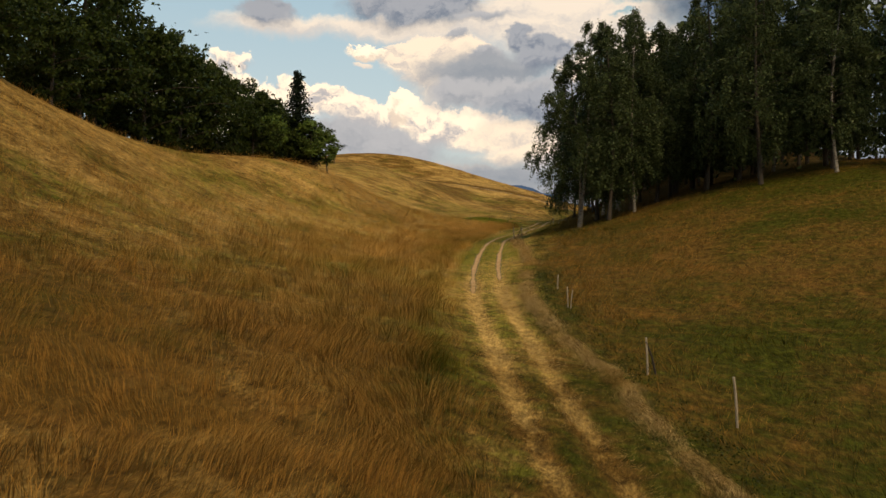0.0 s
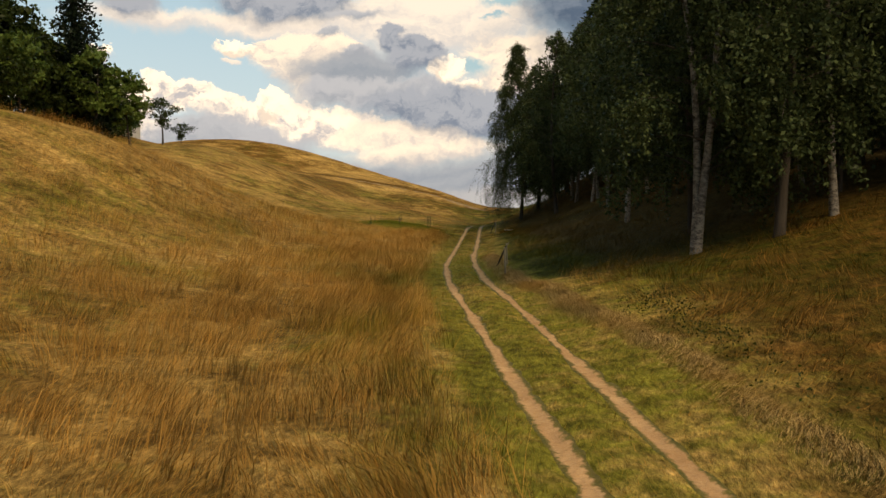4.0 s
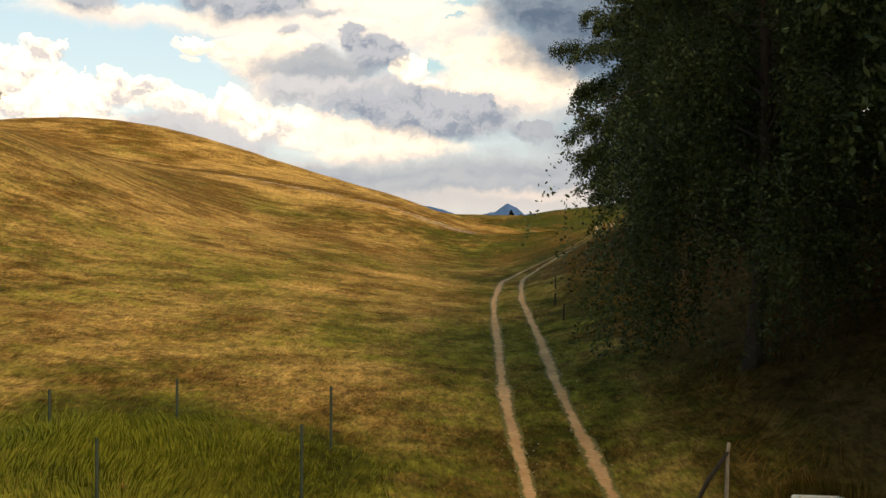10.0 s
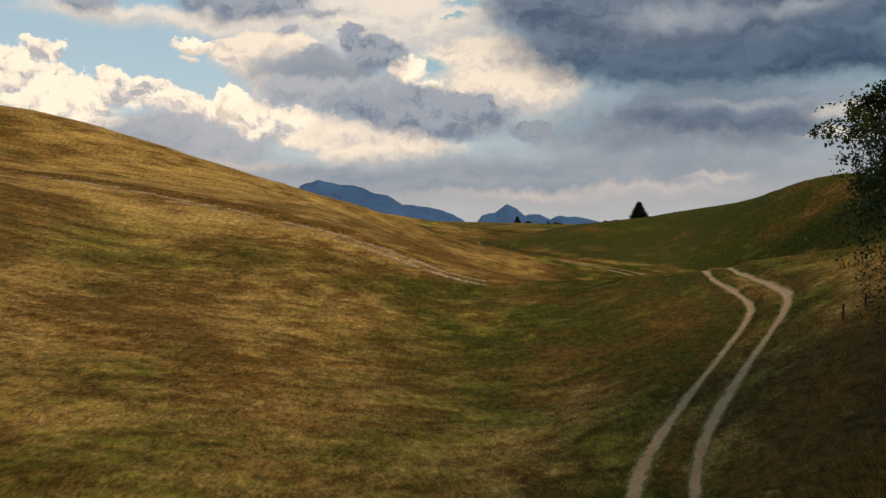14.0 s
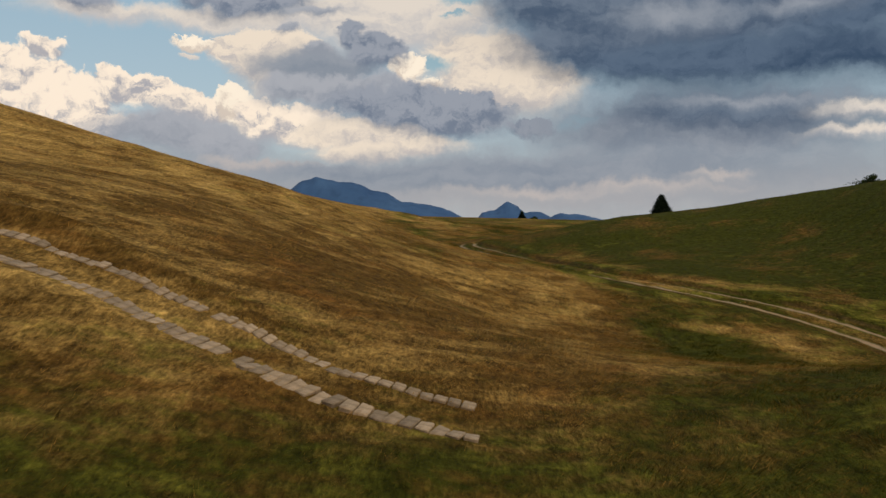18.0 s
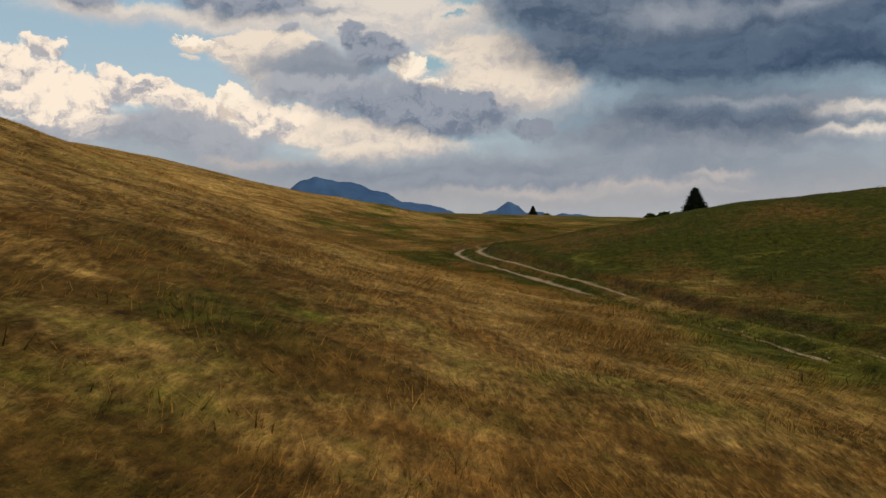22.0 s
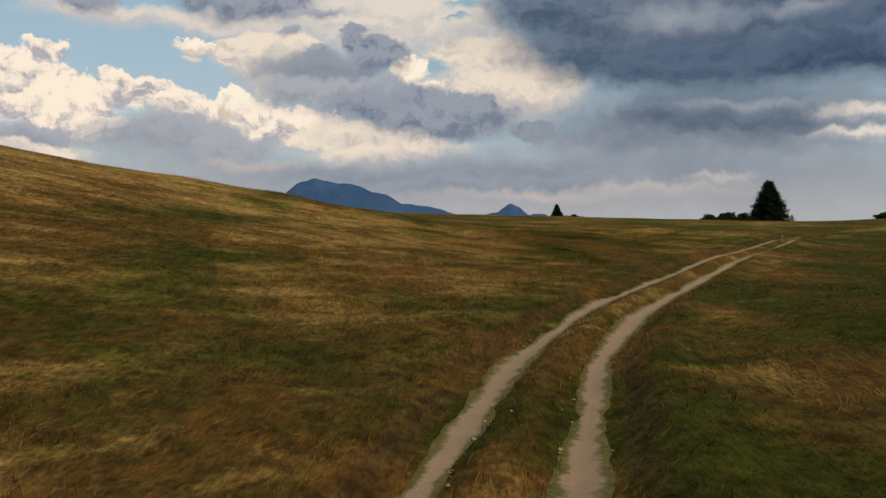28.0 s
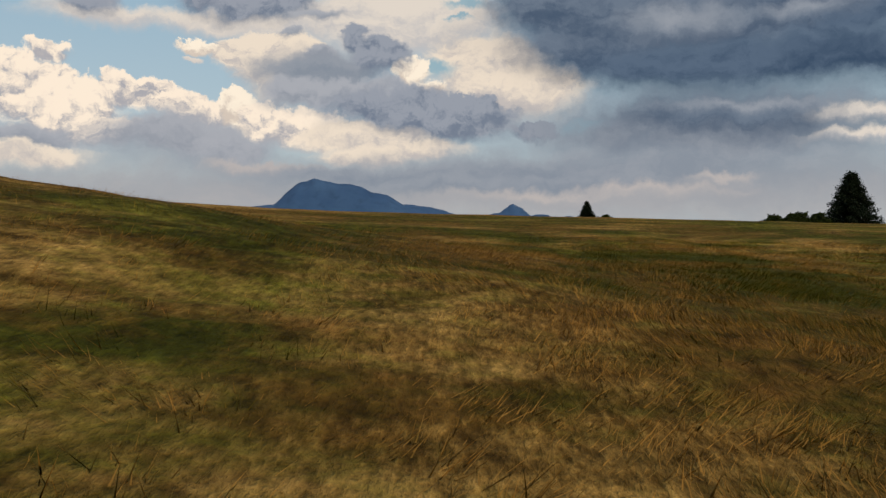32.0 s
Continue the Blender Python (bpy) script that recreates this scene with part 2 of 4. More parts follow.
def branch_offset(x, y):
    """Distance from the old field way that climbs the hill on the left; large where there is none."""
    along = [p[0] for p in BRANCH][::-1]
    d = y - np.interp(x, along, [p[1] for p in BRANCH][::-1])
    return np.where((x < 6) & (x > -52), d, 99.0)


def land(x, y):
    x, y = np.asarray(x, float), np.asarray(y, float)
    z = hills(x, y)
    off = track_offset(x, y)
    near = step(np.abs(off), 2.6, 0.9)
    z = z - 0.10 * near
    z = z - 0.07 * np.exp(-((np.abs(off) - GAUGE) / 0.22) ** 2) + 0.05 * np.exp(-(off / 0.35) ** 2) * near
    z = z + 0.15 * np.exp(-((off - 1.75) / 0.45) ** 2) * step(y, 190, 230)
    sunk = step(y, 260, 270)
    z = z - 0.14 * sunk * step(np.abs(off), 1.5, 1.12) + 0.1 * sunk * np.exp(-(off / 0.32) ** 2)
    z = z - 0.4 * np.exp(-((x - 5.58) ** 2 + (y - 139.6) ** 2) / 3.0)
    z = z + (fbm(x * 0.35, y * 0.35, 3) - 0.5) * 0.30 * (1 - near) + (fbm(x * 1.7, y * 1.7, 2) - 0.5) * 0.07
    z = z + 0.32 * np.exp(-(((x + 4.6) / 3.0) ** 2 + ((y - 140.8) / 3.0) ** 2) ** 2)
    b = branch_offset(x, y)
    z = z + (0.3 * np.exp(-((b - 2.3) / 0.7) ** 2) - 0.16 * np.exp(-(b / 1.25) ** 4) + 0.1 * np.exp(-((b + 1.7) / 0.5) ** 2)) * step(x, 2, -6)
    return z


def up(x, y):
    return float(land(np.array([x]), np.array([y]))[0])


def straw_hill(x, y):
    """The dry brow between the two bends of the track."""
    rim = np.interp(y, [230, 256, 274, 285, 293, 300], [12, 11, 7.8, 5.6, 0, -8]) + 2 * (fbm(x * 0.4, y * 0.4, 3) - 0.5)
    return step(x - rim, 0.9, -0.9) * step(x, -60, -20) * step(y - 228 - 1.2 * np.maximum(x - 3.5, 0), -5, 3)


# Greener (+) and drier (-) parts of the sward: x, y, half widths, amount.
PATCHES = [(11, 229, 5, 7, 0.3), (5.5, 207, 5, 9, 0.25), (8, 219, 6, 9, 0.25), (12.5, 246, 3.5, 12, 0.55), (1.3, 264.5, 2.4, 3, 0.4), (5.5, 303, 5, 9, 0.15), (3.5, 320, 5, 8, -0.15), (8.2, 350.0, 2.4, 1.3, -0.4), (10, 194, 4, 9, 0.0), (14, 368, 5, 18, 0.35), (5.5, 361.2, 1.0, 0.5, 0.6), (7.8, 361.1, 0.8, 0.4, 0.5), (10.5, 362, 1.6, 1.6, 0.3),
           (6.2, 353, 2.6, 3.2, -0.25), (6.9, 350.5, 0.9, 0.45, 0.6), (9.6, 350.9, 0.7, 0.6, 0.4), (4.2, 352.5, 0.8, 0.6, 0.3), (-3, 181, 2.2, 1.3, -0.5), (-5.3, 167, 2.0, 1.2, -0.4), (14.2, 252, 1.6, 1.2, -0.6), (-6, 213, 5, 9, -0.3)]


def greenness(x, y):
    """How green the sward is: 0 dry straw, 1 fresh green."""
    off = track_offset(x, y)
    big, mid = fbm(x * 0.05 + 3, y * 0.05, 4), fbm(x * 0.35, y * 0.22 + 40, 4)
    g = 0.3 + 0.8 * (big - 0.5) + (0.9 + 1.0 * step(y, 225, 290)) * (mid - 0.5)
    g = g + (0.45 - 0.25 * step(y, 318, 332)) * step(np.abs(off), 4.5, 1.2) * (1 - step(off, -1.4, -2.0) * step(y, 136, 128) * step(y, 52, 64))
    g = g + 0.25 * step(y, 372, 390) * step(x, -4, 6)
    g = g + 0.18 * step(y, 150, 200) * step(x, -14, 2)
    # last term: shade on the slope by the wood, put in as deeper green
    g = g + 0.35 * step(off, 1.5, 5) * step(y, 60, 100) * step(y, 155, 140) + 0.25 * step(x, 11, 14) * step(y, 85, 75)
    g = g + 0.9 * np.exp(-(((x + 4.6) / 4.2) ** 2 + ((y - 140.6) / 4.2) ** 2) ** 2)
    g = g - 0.55 * straw_hill(x, y)
    g = g - 0.12 * step(y, 132, 118) * step(off, -2, -5) + 0.7 * (fbm(x * 0.25 + 12, y * 0.18, 3) - 0.52) * step(y, 132, 118) * step(off, -2, -4)
    g = g + 0.5 * step(y, 205, 235) * step(off, 2, 7) * step(y, 420, 330)
    for px, py, wx, wy, more in PATCHES:
        g = g + more * np.exp(-(((x - px + 3 * (mid - 0.5)) / wx) ** 2 + ((y - py) / wy) ** 2) ** 2)
    # first term: verge deepened in colour, part of the wood's painted shade
    g = g + 0.2 * step(off, 1.8, 3.0) * step(y, 85, 95) * step(y, 148, 138) - 0.12 * step(x, -10, -30) + 0.12 * step(y, 136, 150) * step(y, 205, 190) * step(x, 4, -4) - 0.12 * step(y, 295, 320)
    g = g - 0.3 * step(np.abs(off), 2.6, 1.8) * step(y, 80, 60)
    g = g - 0.9 * np.exp(-((np.abs(off) - GAUGE) / 0.3) ** 2) * step(y, 66, 54)
    g = g + 0.4 * (streaks(x, y) - 0.5) * step(y, 130, 150)
    g = g - 0.45 * np.exp(-((off + 0.0) / 0.45) ** 2) * step(y, 180, 215)
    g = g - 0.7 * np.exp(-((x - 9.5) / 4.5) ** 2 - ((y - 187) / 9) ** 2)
    g = g - 0.4 * np.exp(-((np.abs(off) - 1.3) / 0.3) ** 2) * step(y, 190, 230)
    return np.clip(g, 0, 1)


def shaded_earth(x, y):
    """Bare brown woodland floor under the birches, with the wood's shade in its colour."""
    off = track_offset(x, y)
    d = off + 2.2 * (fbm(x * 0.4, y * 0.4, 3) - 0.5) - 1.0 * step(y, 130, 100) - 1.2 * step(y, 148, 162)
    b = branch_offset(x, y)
    # track banks: dark earth together with the shadow on their faces
    shaded_bank = 0.85 * np.exp(-((np.abs(off) - 1.3) / 0.15) ** 2) * step(y, 190, 240) * step(fbm(x * 0.9, y * 0.9, 2), 0.3, 0.5)
    # cut above the field way: dark earth and its shadow in one colour
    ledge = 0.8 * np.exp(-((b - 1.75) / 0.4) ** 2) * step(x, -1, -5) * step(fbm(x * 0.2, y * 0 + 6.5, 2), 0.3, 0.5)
    return np.maximum(np.maximum(step(d, 2.6, 5.5) * step(y, 82, 94) * step(y + 0.6 * x, 212, 200), shaded_bank), ledge)


def streaks(x, y):
    """Swathes left by the mower, about along the contours."""
    z = hills(x, y)
    return fbm(x * 0.06 + 5, y * 0.12 + z * 1.1, 4) * 0.6 + fbm(x * 0.18 + 2, y * 0.5 + z * 2.0 + 9, 3) * 0.4


def swirl(x, y):
    """Which way the wind has laid the grass, from 0 to 1."""
    return fbm(x * 0.42 + 60, y * 0.34, 3)


def tone(x, y):
    """Pale and dark patches in the sward, shade included: 0 dark, 1 pale."""
    t = 0.5 + 0.6 * (fbm(x * 0.16 + 8, y * 0.11, 4) - 0.5) + 1.1 * (fbm(x * 1.3, y * 1.1 + 4, 3) - 0.5) + 0.3 * (swirl(x, y) - 0.5)
    t = t + 0.9 * (streaks(x + 40, y) - 0.5) * step(y, 130, 150)
    b = branch_offset(x, y)
    # uphill bank of the field way darkened for its shadow and bare earth
    t = t - 0.9 * np.exp(-((b - 1.8) / 0.5) ** 2) * step(x, 3, -3)
    t = t + 0.4 * step(np.abs(track_offset(x, y)), 3.0, 1.8) * step(y, 130, 90)
    # term from x = 8 on: the wood's shade painted on the right-hand field
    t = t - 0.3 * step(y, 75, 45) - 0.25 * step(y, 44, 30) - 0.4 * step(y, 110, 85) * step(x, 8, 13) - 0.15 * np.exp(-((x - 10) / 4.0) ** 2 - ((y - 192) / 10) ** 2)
    # track banks darkened: brown earth and the shade on it
    t = t - 0.45 * np.exp(-((np.abs(track_offset(x, y)) - 1.3) / 0.3) ** 2) * step(y, 190, 230)
    for px, py, wx, wy, more in PATCHES:
        t = t - 0.7 * more * np.exp(-(((x - px) / wx) ** 2 + ((y - py) / wy) ** 2) ** 2)
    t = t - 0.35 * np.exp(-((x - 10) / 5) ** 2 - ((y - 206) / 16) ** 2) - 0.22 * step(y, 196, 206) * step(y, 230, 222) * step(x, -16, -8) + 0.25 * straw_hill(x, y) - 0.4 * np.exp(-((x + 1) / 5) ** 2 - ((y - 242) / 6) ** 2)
    off = track_offset(x, y)
    # last term: slope by the wood toned down as shaded ground
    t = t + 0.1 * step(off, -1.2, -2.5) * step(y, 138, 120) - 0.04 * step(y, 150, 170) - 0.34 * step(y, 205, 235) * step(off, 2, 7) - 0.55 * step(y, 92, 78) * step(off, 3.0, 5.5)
    # first term: cloud shade over the far meadow, put into its tone
    t = t - 0.2 * step(y, 222, 240) - 0.2 * step(y, 190, 214) * step(y, 231, 226) * step(x, 4, -4) - 0.13 * straw_hill(x, y)
    t = t + 0.5 * np.exp(-((np.abs(off) - GAUGE) / 0.3) ** 2) * step(y, 66, 54)
    # first terms of the next two lines: tree shade painted along the right verge
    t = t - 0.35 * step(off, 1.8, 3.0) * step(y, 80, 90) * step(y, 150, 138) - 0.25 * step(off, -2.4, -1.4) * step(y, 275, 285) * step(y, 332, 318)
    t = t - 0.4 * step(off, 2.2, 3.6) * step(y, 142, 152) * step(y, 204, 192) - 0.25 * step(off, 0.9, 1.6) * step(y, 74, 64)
    early = step(y, 136, 120) * step(off, -1.2, -2.0)
    t = t * (1 - early) + (0.46 - 0.12 * step(y, 46, 34) + 0.75 * (t - 0.5)) * early
    return np.clip(t, 0, 1)

# ---- materials ----
def material(name, rough=0.8):
    m = bpy.data.materials.new(name)
    m.use_nodes = True
    k = Nodes(m.node_tree)
    shader = k.add("ShaderNodeBsdfPrincipled")
    k.link(shader.outputs[0], k.add("ShaderNodeOutputMaterial").inputs[0])
    shader.inputs["Roughness"].default_value = rough
    shader.inputs["Specular IOR Level"].default_value = 0.25
    return m, k, shader


def bump(k, shader, height, strength=0.4, distance=0.05):
    b = k.add("ShaderNodeBump")
    b.inputs["Strength"].default_value, b.inputs["Distance"].default_value = strength, distance
    k.put(b.inputs["Height"], height)
    k.link(b.outputs[0], shader.inputs["Normal"])


def attribute(k, name):
    a = k.add("ShaderNodeAttribute")
    a.attribute_name = name
    return a.outputs["Fac"]


def place(k):
    return k.add("ShaderNodeNewGeometry").outputs["Position"]


def island(k):
    return k.add("ShaderNodeNewGeometry").outputs["Random Per Island"]


STRAW, DARK_STRAW, RUST = (0.42, 0.255, 0.078), (0.112, 0.06, 0.014), (0.2, 0.086, 0.02)
GREEN, DEEP_GREEN = (0.168, 0.146, 0.022), (0.044, 0.045, 0.006)


def thin_leaf(k, shader, colour, share):
    mixer, thin = k.add("ShaderNodeMixShader"), k.add("ShaderNodeBsdfTranslucent")
    k.put(thin.inputs[0], colour)
    mixer.inputs[0].default_value = share
    k.link(shader.outputs[0], mixer.inputs[1])
    k.link(thin.outputs[0], mixer.inputs[2])
    k.link(mixer.outputs[0], [o for o in k.tree.nodes if o.bl_idname == "ShaderNodeOutputMaterial"][0].inputs[0])


def sward(name, per_island):
    m, k, shader = material(name, 0.9)
    shader.inputs["Specular IOR Level"].default_value = 0.02
    g, t, pos = attribute(k, "green"), attribute(k, "tone"), place(k)
    n2, n3 = k.noise(pos, 2.2, 6, 0.68), k.noise(k.vmath("MULTIPLY", pos, (7, 2.2, 3)), 2.0, 5, 0.72)
    n4 = k.noise(pos, 0.35, 4, 0.6)
    swath = k.noise(k.vmath("MULTIPLY", pos, (0.22, 1.1, 2.6)), 1.0, 5, 0.62)
    tuft = k.noise(pos, 0.9, 4, 0.6)
    t = k.math("ADD", t, k.math("MULTIPLY", k.math("SUBTRACT", swath, 0.5), 1.1))
    dry = k.mix(k.ramp(k.math("ADD", t, k.math("MULTIPLY", k.math("SUBTRACT", n3, 0.5), 0.9)), 0.15, 0.9), DARK_STRAW, STRAW)
    dry = k.mix(k.ramp(n4, 0.5, 0.72, 0, 0.6), dry, k.mix(t, RUST, STRAW))
    wet = k.mix(k.ramp(k.math("ADD", t, k.math("MULTIPLY", k.math("SUBTRACT", n2, 0.5), 1.2)), 0.2, 0.8), DEEP_GREEN, GREEN)
    fac = k.math("ADD", g, k.math("ADD", k.math("MULTIPLY", k.math("SUBTRACT", n2, 0.5), 1.5), k.math("MULTIPLY", k.math("SUBTRACT", k.math("ADD", tuft, swath), 1.0), 0.8)))
    if per_island:
        fac = k.math("ADD", fac, k.math("MULTIPLY", k.math("SUBTRACT", island(k), 0.5), 0.6))
    wetness = k.ramp(fac, 0.15, 0.85)
    c = k.mix(wetness, dry, wet)
    # brown floor and bank earth, darkened to hold the shade there
    c = k.mix(k.math("MULTIPLY", attribute(k, "shaded_earth"), 0.85), c, (0.066, 0.042, 0.017))
    if per_island:
        pale = k.math("MULTIPLY", k.math("MULTIPLY", k.ramp(island(k), 0.5, 1.0, 0.0, 0.6), k.ramp(t, 0.1, 0.65)), k.math("SUBTRACT", 1.0, k.math("MULTIPLY", wetness, 0.8)))
        c = k.mix(k.math("MULTIPLY", pale, k.math("SUBTRACT", 1.0, attribute(k, "shaded_earth"))), c, (0.50, 0.355, 0.155))
        bleach = k.math("MULTIPLY", k.math("SUBTRACT", 1.0, wetness), k.math("SUBTRACT", 0.4, k.math("MULTIPLY", attribute(k, "shaded_earth"), 0.4)))
        c = k.mix(bleach, c, STRAW)
        c = k.vmath("MULTIPLY", c, (1.53, 1.37, 1.16))
        thin_leaf(k, shader, c, 0.5)
    else:
        n5 = k.noise(k.vmath("MULTIPLY", pos, (1.5, 0.8, 1)), 2.4, 5, 0.68)
        speck = k.math("MULTIPLY", k.ramp(n3, 0.32, 0.68, 0.6, 1.42), k.ramp(n5, 0.32, 0.68, 0.45, 1.5))
        c = k.vmath("MULTIPLY", c, k.xyz(speck, speck, speck))
        bump(k, shader, k.math("ADD", n3, k.math("MULTIPLY", n5, 1.2)), 1.0, 0.12)
    k.put(shader.inputs["Base Color"], c)
    return m


M_GROUND, M_GRASS = sward("meadow_ground", False), sward("grass_blades", True)


def earth():
    """Tan trodden earth, broken up by grass towards the edges of a rut."""
    m, k, shader = material("tan_earth", 0.9)
    pos = place(k)
    n1, n2, n3 = k.noise(pos, 1.2, 5, 0.6), k.noise(pos, 9, 5, 0.7), k.noise(pos, 45, 3, 0.6)
    c = k.mix(k.ramp(n1, 0.3, 0.7), (0.31, 0.16, 0.062), (0.50, 0.295, 0.135))
    c = k.mix(k.ramp(n2, 0.45, 0.72, 0, 0.6), c, (0.2, 0.11, 0.05))
    c = k.mix(k.ramp(n3, 0.6, 0.75, 0, 0.6), c, (0.58, 0.43, 0.29))
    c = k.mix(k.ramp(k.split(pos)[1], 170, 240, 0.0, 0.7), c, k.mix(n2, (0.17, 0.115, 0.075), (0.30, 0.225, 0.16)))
    fringe = k.math("ADD", attribute(k, "edge"), k.math("ADD", k.math("MULTIPLY", k.math("SUBTRACT", n2, 0.5), 1.1), k.math("MULTIPLY", k.math("SUBTRACT", k.noise(pos, 2.6, 4, 0.6), 0.5), 1.2)))
    sod = k.mix(k.ramp(n2, 0.35, 0.65), DEEP_GREEN, k.mix(n1, GREEN, DARK_STRAW))
    c = k.mix(k.ramp(fringe, 0.42, 0.7), c, sod)
    k.put(shader.inputs["Base Color"], c)
    bump(k, shader, k.math("ADD", n2, k.math("MULTIPLY", n3, 0.4)), 0.7, 0.05)
    return m


def plain(name, dark, light, scale, rough=0.85, stretch=(1, 1, 1), relief=0.5, depth=0.02, metal=0.0, vary=0.0):
    m, k, shader = material(name, rough)
    pos = k.vmath("MULTIPLY", k.add("ShaderNodeTexCoord").outputs["Object"], stretch)
    n1, n2 = k.noise(pos, scale, 5, 0.65), k.noise(pos, scale * 6, 4, 0.6)
    c = k.mix(k.ramp(n1, 0.3, 0.7), dark, light)
    c = k.mix(k.ramp(n2, 0.5, 0.8, 0, 0.5), c, tuple(v * 0.5 for v in dark))
    if vary:
        much = k.ramp(k.add("ShaderNodeObjectInfo").outputs["Random"], 0.0, 1.0, 1 - vary, 1 + vary)
        c = k.mix(1.0, c, k.xyz(much, much, much), "MULTIPLY")
    k.put(shader.inputs["Base Color"], c)
    shader.inputs["Metallic"].default_value = metal
    bump(k, shader, n2, relief, depth)
    return m


def birch_bark():
    m, k, shader = material("birch_bark", 0.7)
    pos = k.add("ShaderNodeTexCoord").outputs["Object"]
    bands = k.noise(k.vmath("MULTIPLY", pos, (4, 4, 9)), 1.0, 5, 0.75)
    blots = k.noise(pos, 2.2, 4, 0.7)
    c = k.mix(k.ramp(bands, 0.46, 0.58), (0.19, 0.172, 0.145), (0.05, 0.043, 0.036))
    c = k.mix(k.ramp(blots, 0.52, 0.64), c, (0.05, 0.042, 0.036))
    k.put(shader.inputs["Base Color"], c)
    bump(k, shader, bands, 0.6, 0.03)
    return m


def leaves(name, dark, light):
    m, k, shader = material(name, 0.5)
    c = k.mix(island(k), dark, light)
    k.put(shader.inputs["Base Color"], c)
    shader.inputs["Specular IOR Level"].default_value = 0.07
    shader.inputs["Roughness"].default_value = 0.42
    thin_leaf(k, shader, c, 0.3)
    return m


M_EARTH = earth()
M_BIRCH, M_BARK = birch_bark(), plain("dark_bark", (0.026, 0.021, 0.016), (0.062, 0.05, 0.038), 3, 0.9, (3, 3, 0.6), 0.9, 0.05)
M_LEAF_BIRCH = leaves("birch_leaves", (0.014, 0.023, 0.009), (0.072, 0.093, 0.035))
M_LEAF_WOOD = leaves("hedge_leaves", (0.012, 0.021, 0.005), (0.040, 0.055, 0.012))
M_LEAF_YOUNG = leaves("young_leaves", (0.06, 0.1, 0.02), (0.11, 0.15, 0.035))
M_NEEDLE = leaves("needles", (0.006, 0.011, 0.006), (0.014, 0.022, 0.011))
M_POST = plain("weathered_wood", (0.14, 0.112, 0.08), (0.34, 0.28, 0.21), 6, 0.9, (6, 6, 0.8), 0.7, 0.02)
M_STEEL = plain("dark_green_paint", (0.018, 0.03, 0.025), (0.035, 0.05, 0.042), 8, 0.5)
M_TUB = plain("stained_enamel", (0.5, 0.46, 0.38), (0.68, 0.65, 0.58), 3, 0.35, relief=0.1)
M_SLAB = plain("worn_concrete", (0.15, 0.106, 0.069), (0.32, 0.235, 0.158), 7, 0.9, vary=0.3)
M_RUSTY = plain("mossy_iron", (0.03, 0.024, 0.014), (0.07, 0.055, 0.035), 5, 0.9)
M_WATER = plain("murky_water", (0.22, 0.16, 0.095), (0.36, 0.28, 0.18), 3, 0.7, relief=0.1)
M_PLASTER = plain("grey_plaster", (0.42, 0.38, 0.33), (0.58, 0.54, 0.48), 1.5, 0.9)
M_ROOF = plain("dark_roof_tiles", (0.05, 0.032, 0.026), (0.1, 0.06, 0.045), 2, 0.85)
M_DARK = plain("dark_glass", (0.01, 0.012, 0.014), (0.02, 0.024, 0.028), 2, 0.2)
# the blue is the haze of distance, put into the base colour
M_HAZY_MOUNTAIN = plain("hazy_mountain", (0.024, 0.062, 0.15), (0.042, 0.095, 0.20), 0.004, 1.0)
M_HAY = plain("cut_hay", (0.40, 0.235, 0.07), (0.58, 0.37, 0.135), 4, 0.85, (1, 1, 1), 0.8, 0.05)
M_STONE = plain("pale_stone", (0.24, 0.175, 0.12), (0.4, 0.31, 0.22), 20, 0.9)
M_BRAMBLE = leaves("bramble_leaves", (0.018, 0.024, 0.004), (0.05, 0.056, 0.011))
M_LUSH = leaves("lush_grass", (0.12, 0.135, 0.01), (0.2, 0.205, 0.024))


# ---- mesh helpers ----
def mesh_object(name, verts, faces, mat, parent=None, smooth=False, **values):
    """faces: an array of n x 3 or n x 4 indices."""
    verts, faces = np.asarray(verts, np.float32), np.asarray(faces, np.int32)
    me = bpy.data.meshes.new(name)
    n_f, per = faces.shape
    me.vertices.add(len(verts))
    me.vertices.foreach_set("co", verts.ravel())
    me.loops.add(n_f * per)
    me.loops.foreach_set("vertex_index", faces.ravel())
    me.polygons.add(n_f)
    me.polygons.foreach_set("loop_start", np.arange(0, n_f * per, per, dtype=np.int32))
    me.update(calc_edges=True)
    if smooth:
        me.polygons.foreach_set("use_smooth", np.ones(n_f, bool))
    for key, v in values.items():
        me.attributes.new(key, "FLOAT", "POINT").data.foreach_set("value", np.asarray(v, np.float32))
    me.materials.append(mat)
    ob = new(name, me)
    if parent:
        ob.parent = parent
    return ob


def part(name, bm, mat, parent, label=""):
    me = bpy.data.meshes.new(name)
    bm.to_mesh(me)
    bm.free()
    me.materials.append(mat)
    ob = new(name, me)
    ob.parent = parent
    return tagged(ob, label)


def empty(name, x, y, z, turn=0.0, **tags):
    ob = new(name)
    ob.matrix_basis = pose(x, y, z, 0, 0, turn)
    return tagged(ob, **tags)


